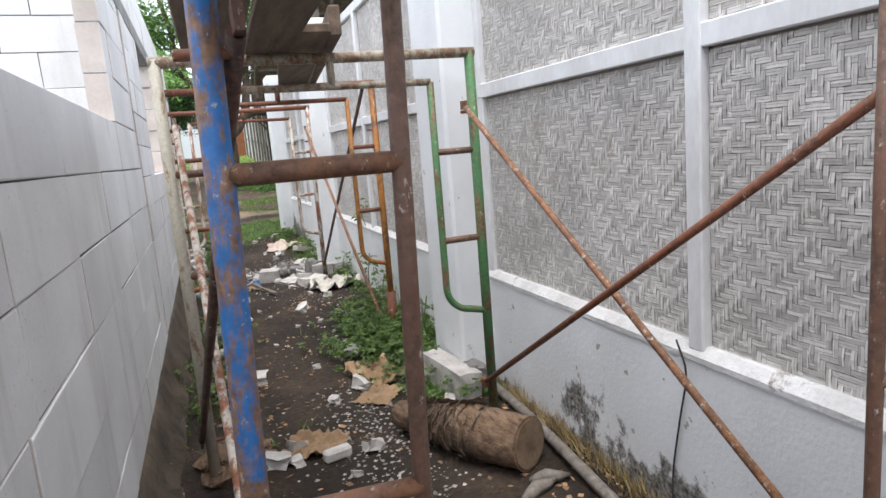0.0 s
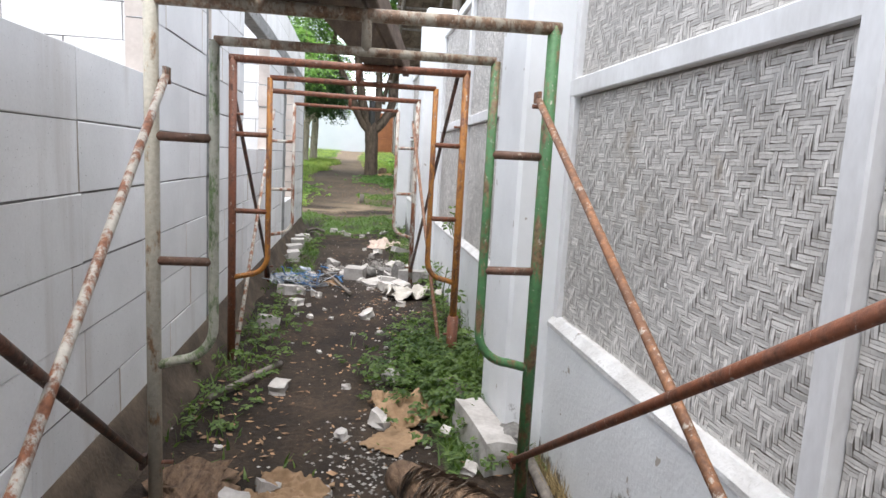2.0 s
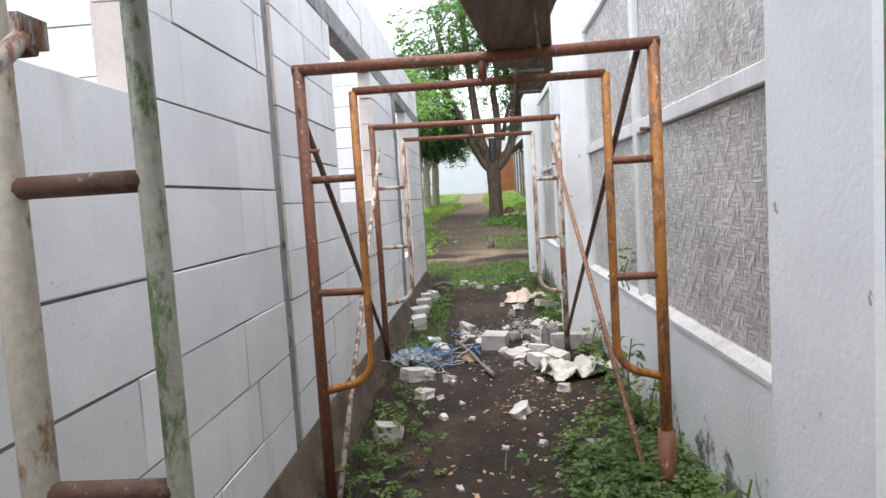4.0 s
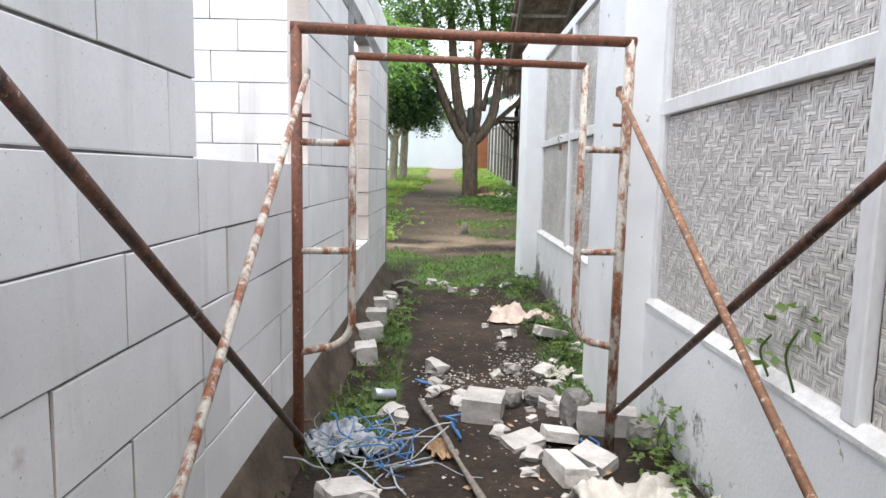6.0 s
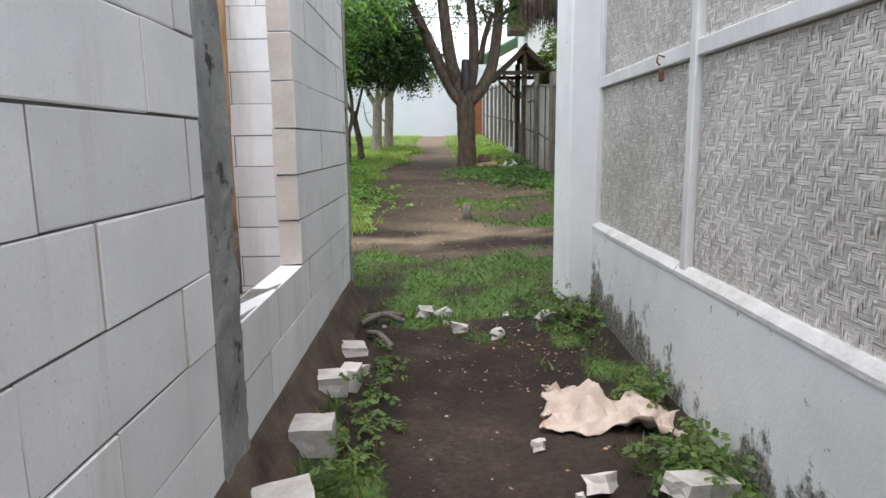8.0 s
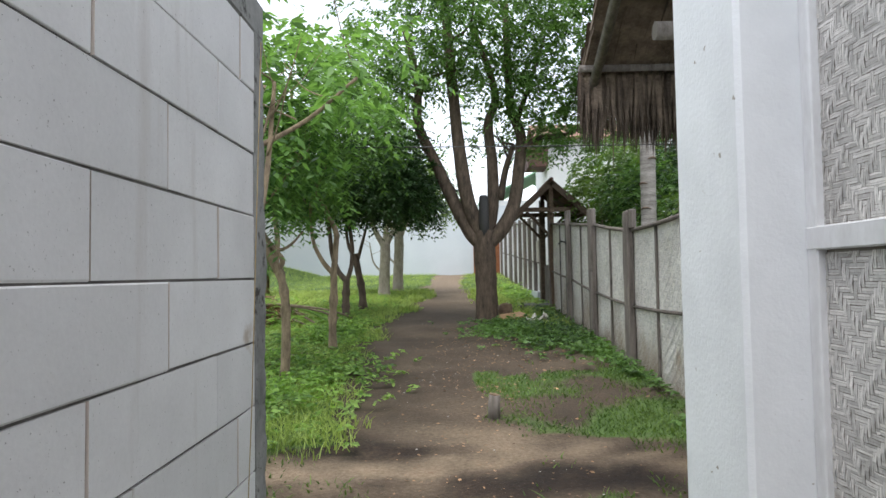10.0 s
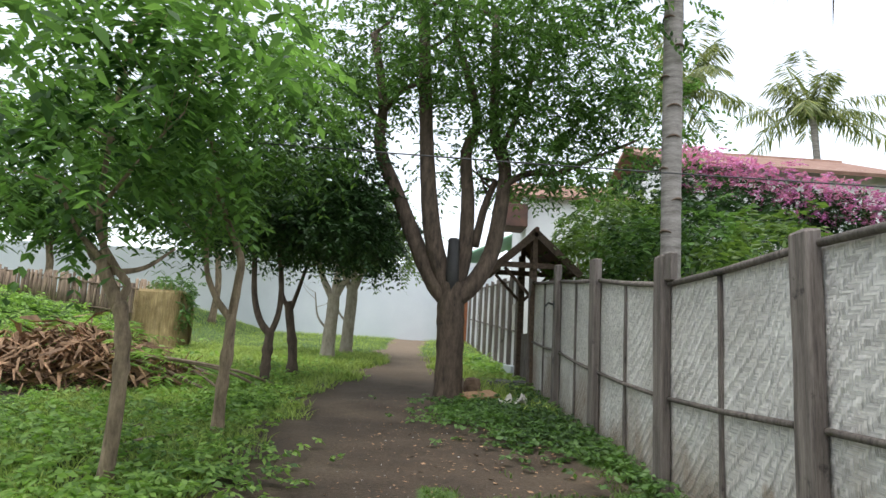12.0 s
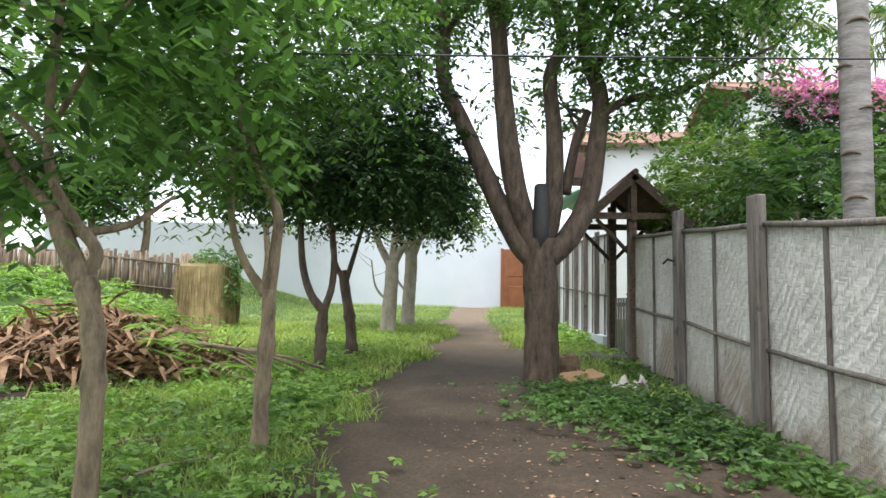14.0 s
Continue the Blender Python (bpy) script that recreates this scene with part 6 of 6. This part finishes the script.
for x, y, ang, L in ((1.09, 2.03, -0.35, 0.075), (1.02, 1.98, 0.3, 0.085)):
    d = Vector((math.cos(ang), math.sin(ang), 0.06)) * L
    p = Vector(g3(x, y, 0.018))
    tagged(part("wood_scrap", tube(bmesh.new(), [p - d, p - d * 0.6, p - d * 0.1 + Vector((0, 0.006, 0.006)), p + d * 0.5, p + d], [0.008, 0.022, 0.027, 0.02, 0.006], 6), M_GREYWOOD), "splintered scrap of brown wood", "wood scrap", "wood scraps beside the log")
tagged(part("wood_scrap", box(bmesh.new(), g3(0.42, 2.62, 0.025), (0.12, 0.05, 0.05), (0, 0, 12), 0.01), M_RUBBLE), "pale stub of plaster", "rubble")
lump("earth_mound", (0.02, 2.75, 0.02), (0.26, 0.3, 0.1), 14, M_LOG, "heap of brown husk and earth at the wall", "heap", rough=0.3, cuts=4)
tagged(part("cable", tube(bmesh.new(), curve_points([(1.31, 1.60, 0.60), (1.318, 1.57, 0.5), (1.32, 1.60, 0.35), (1.322, 1.64, 0.15), (1.30, 1.62, 0.0)], 5), 0.0035, 6), M_WIRE), "black cable hanging down the plinth", "cable")
tagged(part("string_line", tube(bmesh.new(), [(-0.272, 10.72, 2.15), (-0.268, 10.6, 1.0), (-0.262, 10.45, 0.05)], 0.0016, 5), M_STRAW), "thin mason's string hanging at the wall's corner", "string")
hook = thing("wall_hook", "rusty screw hook in the white rail", "hook", at=(1.342, 9.33, 1.475))
part("hook_wire", tube(bmesh.new(), [(0, 0, 0), (-0.03, 0, 0.01), (-0.035, 0.0, -0.02), (-0.02, 0, -0.035)], 0.004, 6), M_RUST, hook)
part("hook_bolt", box(bmesh.new(), (-0.012, 0.0, -0.08), (0.018, 0.022, 0.05), bevel=0.003), M_RUST, hook)

# ---- things in the open ----
stump = thing("stump", "short weathered stump post in the grass", "stump", at=g3(0.67, 14.0))
part("stump_body", tube(bmesh.new(), [(0, 0, -0.05), (0.0, 0, 0.08), (0.005, 0, 0.19)], [0.055, 0.05, 0.048], 9), M_GREYWOOD, stump)
part("stump_top", tube(bmesh.new(), [(0.005, 0, 0.19), (0.006, 0, 0.196)], 0.044, 9), M_LOGEND, stump)
tagged(part("board", box(bmesh.new(), g3(1.42, 20.25, 0.1), (0.5, 0.35, 0.03), (8, -6, 20), 0.004), M_NEWWOOD), "pale board leaning beside the big tree", "board")
lump("tree_stone", (1.35, 20.7), (0.25, 0.25, 0.3), 41, M_LOGEND, "brown stone behind the big tree", "stone")


# dead leaves and scraps scattered on the paths
gen = np.random.default_rng(77)
V, F = [], []
for x, y, sx, sy, n, big in [(0.45, 15.5, 0.45, 1.8, 420, 0.03), (0.5, 10.2, 0.4, 0.8, 200, 0.02), (0.5, 4.0, 0.4, 1.6, 320, 0.022), (0.85, 5.6, 0.2, 0.7, 160, 0.03), (0.15, 3.2, 0.2, 0.5, 160, 0.03), (1.15, 2.2, 0.12, 0.5, 160, 0.025), (0.6, 7.4, 0.4, 0.7, 160, 0.02), (1.4, 17.0, 0.4, 1.0, 260, 0.04), (0.75, 15.0, 0.15, 0.3, 160, 0.03), (0.3, 17.5, 0.3, 1.2, 200, 0.03), (0.5, 12.6, 0.6, 0.5, 120, 0.025), (0.9, 9.6, 0.15, 0.4, 120, 0.02)]:
    for _ in range(n):
        px, py = gen.normal(x, sx), gen.normal(y, sy)
        if py < 10.6 and not -0.2 < px < 1.3:
            continue
        a, L = gen.uniform(0, 6.28), big * gen.uniform(0.5, 1.6)
        d, s = np.array([math.cos(a), math.sin(a), gen.uniform(-0.1, 0.25)]) * L, np.array([-math.sin(a), math.cos(a), gen.uniform(-0.4, 0.4)]) * L * gen.uniform(0.12, 0.35)
        p, b = np.array([px, py, ground_z(px, py) + 0.006]), len(V)
        V += [tuple(p), tuple(p + d * 0.5 + s), tuple(p + d), tuple(p + d * 0.5 - s)]
        F.append((b, b + 1, b + 2, b + 3))
tagged(raw("leaf_litter", V, F, M_HUSK), "dead brown leaves and scraps on the earth", "leaf litter", kind="stuff")


# ---- weeds and grass ----
def weeds(name, patches, seed, label, mat=M_WEED, length=0.12, leaf=0.055, width=0.034):
    gen = np.random.default_rng(seed)
    P, D = [], []
    for x, y, sx, sy, n in patches:
        px, py = gen.normal(x, sx, n), gen.normal(y, sy, n)
        for q in range(n):
            xx = px[q]
            if py[q] < 10.4:
                xx = max(-0.2, min(1.27, xx))
            P.append((xx, py[q], ground_z(xx, py[q]) + gen.uniform(0, 0.10)))
        D.append(unit(gen.normal(0, 1, (n, 3)) * np.array([1, 1, 0.2]) + np.array([0, 0, 0.75])))
    V, F = sprays(np.array(P), np.concatenate(D), gen, length, 4, leaf, width, 0.35)
    return tagged(raw(name, V.tolist(), F.tolist(), mat), label, "weeds", kind="stuff")


# Alley weeds take the darker M_LEAFLIGHT, those in the meadow the brighter M_WEED.
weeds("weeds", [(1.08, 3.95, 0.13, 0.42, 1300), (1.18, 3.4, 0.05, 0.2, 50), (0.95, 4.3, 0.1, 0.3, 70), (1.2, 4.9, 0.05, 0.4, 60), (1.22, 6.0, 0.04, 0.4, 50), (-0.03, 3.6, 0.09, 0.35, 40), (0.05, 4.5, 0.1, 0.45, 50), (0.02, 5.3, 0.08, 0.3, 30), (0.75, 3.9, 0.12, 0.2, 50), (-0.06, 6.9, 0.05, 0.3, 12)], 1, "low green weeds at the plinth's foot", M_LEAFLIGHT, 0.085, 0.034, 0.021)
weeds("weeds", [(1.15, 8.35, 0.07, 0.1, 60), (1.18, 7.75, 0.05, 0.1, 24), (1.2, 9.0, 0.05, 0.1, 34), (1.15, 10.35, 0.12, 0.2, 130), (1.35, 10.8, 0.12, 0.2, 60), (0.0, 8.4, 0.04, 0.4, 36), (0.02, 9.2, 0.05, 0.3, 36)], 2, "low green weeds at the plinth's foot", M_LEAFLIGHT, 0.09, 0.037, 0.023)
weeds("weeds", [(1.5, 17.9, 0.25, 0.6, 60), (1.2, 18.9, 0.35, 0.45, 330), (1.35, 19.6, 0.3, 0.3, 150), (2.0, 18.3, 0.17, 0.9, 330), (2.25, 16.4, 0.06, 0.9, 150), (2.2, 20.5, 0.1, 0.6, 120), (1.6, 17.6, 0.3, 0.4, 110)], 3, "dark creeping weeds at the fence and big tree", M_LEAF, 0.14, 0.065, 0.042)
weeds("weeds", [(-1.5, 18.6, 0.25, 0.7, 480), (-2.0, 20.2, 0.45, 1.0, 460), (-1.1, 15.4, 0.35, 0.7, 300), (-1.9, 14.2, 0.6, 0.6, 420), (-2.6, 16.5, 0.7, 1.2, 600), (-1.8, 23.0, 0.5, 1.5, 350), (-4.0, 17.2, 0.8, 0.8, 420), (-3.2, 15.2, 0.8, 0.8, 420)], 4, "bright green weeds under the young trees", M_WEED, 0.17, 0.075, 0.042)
weeds("weeds", [(-8.0, 25.5, 1.6, 0.8, 420), (-6.2, 23.5, 0.9, 0.6, 260), (-11, 24.5, 1.5, 0.8, 300), (-7.4, 21.5, 0.8, 0.6, 160), (2.0, 25.0, 0.15, 1.5, 160)], 5, "green weeds on the bank", M_WEED, 0.3, 0.14, 0.07)
for k, (x, y, h) in enumerate(((1.335, 5.56, 0.16), (1.335, 5.70, 0.11), (1.22, 5.05, 0.42), (1.2, 3.62, 0.35), (1.26, 6.3, 0.2), (1.25, 4.75, 0.3))):
    s = thing("seedling", "thin broad-leaved seedling at the white plinth", "plant", "seedlings", (x, y, 0.59) if x > 1.3 else g3(x, y))
    part("stem", tube(bmesh.new(), curve_points([(0, 0, -0.02), (-0.02, 0.02, h * 0.5), (0.0, 0.0, h)], 4), 0.004, 5), M_LEAFLIGHT, s)
    crown("leaves", [((0, 0, h * 0.85), (0.05, 0.06, 0.08), 9 if x < 1.3 else 4)], M_LEAFLIGHT, s, 70 + k, length=0.06, pairs=2, leaf=0.05, width=0.032)


def grass(name, x0, x1, y0, y1, n, h0, h1, seed, label, power=1.0, mat=M_GRASS):
    gen = np.random.default_rng(seed)
    X, Y, K = gen.uniform(x0, x1, n), gen.uniform(y0, y1, n), gen.uniform(0, 1, n)
    pts = [(float(x), float(y)) for x, y, k in zip(X, Y, K) if k < grass_amount(float(x), float(y)) ** power and not (y < 10.8 and (x < -0.22 or x > 1.29))]
    m = len(pts)
    B = np.array([(x, y, ground_z(x, y) - 0.005) for x, y in pts])
    a = gen.uniform(0, 2 * math.pi, m)
    w = gen.uniform(0.003, 0.008, (m, 1)) * (1 + (h1 > 0.14))
    side = np.stack([np.cos(a), np.sin(a), np.zeros(m)], 1) * w
    lean = np.stack([gen.normal(0, 0.4, m), gen.normal(0, 0.4, m), np.ones(m)], 1)
    h = gen.uniform(h0, h1, (m, 1))
    mid, tip = B + lean * h * 0.55, B + lean * np.array([1.9, 1.9, 1.0]) * h
    V = np.stack([B - side, B + side, mid + side * 0.8, mid - side * 0.8, tip], 1).reshape(-1, 3)
    F = []
    for k in range(m):
        b = k * 5
        F += [(b, b + 1, b + 2, b + 3), (b + 3, b + 2, b + 4)]
    return tagged(raw(name, V.tolist(), F, mat), label, "grass", kind="stuff")


# Alley grass in the darker M_LEAFLIGHT: the alley's shade put into its colour.
grass("grass", -0.22, 1.3, 2.2, 9.0, 20000, 0.02, 0.07, 1, "thin grass tufts along the alley, green darkened for shade", mat=M_LEAFLIGHT)
grass("grass", -1.5, 2.4, 8.8, 13.0, 30000, 0.015, 0.05, 2, "short grass at the alley's end, green darkened for shade", mat=M_LEAFLIGHT)
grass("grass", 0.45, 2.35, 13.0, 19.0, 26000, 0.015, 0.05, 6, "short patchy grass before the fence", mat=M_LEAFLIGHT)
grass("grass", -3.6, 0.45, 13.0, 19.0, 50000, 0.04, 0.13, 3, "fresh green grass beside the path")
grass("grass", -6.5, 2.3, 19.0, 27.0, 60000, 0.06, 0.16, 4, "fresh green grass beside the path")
grass("grass", -9.0, 3.0, 27.0, 36.0, 26000, 0.04, 0.11, 5, "fresh green grass before the white wall")
gen = np.random.default_rng(91)
V, F = [], []
for k in range(1500):
    y, x = gen.uniform(1.0, 2.95), 1.325 - abs(gen.normal(0, 0.035))
    p, h, a = np.array([x, y, ground_z(x, y) - 0.005]), gen.uniform(0.03, 0.11), gen.uniform(0, 6.28)
    w, tip = np.array([math.cos(a), math.sin(a), 0]) * 0.0022, np.array([gen.normal(-0.25, 0.3), gen.normal(0, 0.4), 1.0]) * h
    b = len(V)
    V += [tuple(p - w), tuple(p + w), tuple(p + tip)]
    F.append((b, b + 1, b + 2))
tagged(raw("dry_grass", V, F, M_STRAW), "dry straw-brown grass along the plinth's foot", "grass", kind="stuff")

# ---- blocks of the house walls ----
block_meshes = {}


def block_mesh(length, height, variant):
    key = (round(length, 3), round(height, 3), variant)
    if key not in block_meshes:
        block_meshes[key] = mesh_of("block", box(bmesh.new(), (0, 0, 0), (THICK, length - 0.0055, height - 0.006), bevel=0.0018), M_BLOCK)
        me = block_meshes[key]
        vr = rng(variant * 91 + int(length * 1000))
        for v in me.vertices:
            v.co.y += vr.uniform(-0.0022, 0.0022)
            v.co.z += vr.uniform(-0.0022, 0.0022)
        me.materials.append(M_BLOCK_END)
        for f in me.polygons:
            if abs(f.normal.y) > 0.9:
                f.material_index = 1
    return block_meshes[key]


def lay(parent, u0, u1, z0, z1, place, seed, course=COURSE, length=LENGTH, joints=(), ragged=False):
    """Courses of blocks; joints: one upright joint of each course, None where it is free."""
    r = rng(seed)
    row = 0
    z = z0
    while z < z1 - 0.02:
        h = min(course, z1 - z)
        first = u0 + (0.3 if row % 2 else 0.6) - r.choice((0.0, 0.0, 0.12))
        if row < len(joints) and joints[row] is not None:
            first = u0 + (joints[row] - u0) % length
        cuts = [u0] + [first + length * k for k in range(60) if u0 + 0.09 < first + length * k < u1 - 0.09] + [u1]
        if ragged:
            cuts[0] += r.uniform(-0.022, 0.010)
        for a, b in zip(cuts, cuts[1:]):
            ob = new("block", block_mesh(b - a, h, r.randrange(3)))
            ob.matrix_world = place((a + b) / 2, z + h / 2, (r.random() - 0.5) * 0.005)
            ob.parent = parent
        z += h
        row += 1


SOUTH_JOINTS = (1.72, 3.37, 1.35, 2.72, 2.706, 3.35, 3.0, 3.62, 3.85)
MID_JOINTS = (5.597, 5.74, 5.48, 5.737, 5.58)
for k, (y0, y1, z0, z1) in enumerate(WEST):
    south = z0 == SOUTH0
    lay(wall_west, max(y0, -0.6), y1, z0, z1, lambda u, z, o: pose(FACE - THICK / 2 + o, u, z, 0, 0, (o * 40)), k, SOUTH if south else COURSE, 0.645 if south else LENGTH, SOUTH_JOINTS if south else MID_JOINTS if z0 == COURSE0 else (), y0 in (3.40, 6.88, 9.19))
lay(end_wall, -3.0, FACE - THICK - 0.012, -0.05, TOP, lambda u, z, o: pose(u, 10.71 + o, z, 0, 0, 90), 40, 0.2035, LENGTH, (None, None, -1.314, -1.623, -1.273, -1.62, -1.33, -1.62, -1.315, -1.6, -1.427))
for k, (p, yy) in enumerate(((partition_1, 4.40), (partition_2, 8.16))):
    lay(p, -3.0, FACE - THICK - 0.012, 0.12, TOP, lambda u, z, o: pose(u, yy + o, z, 0, 0, 90), 41 + k)
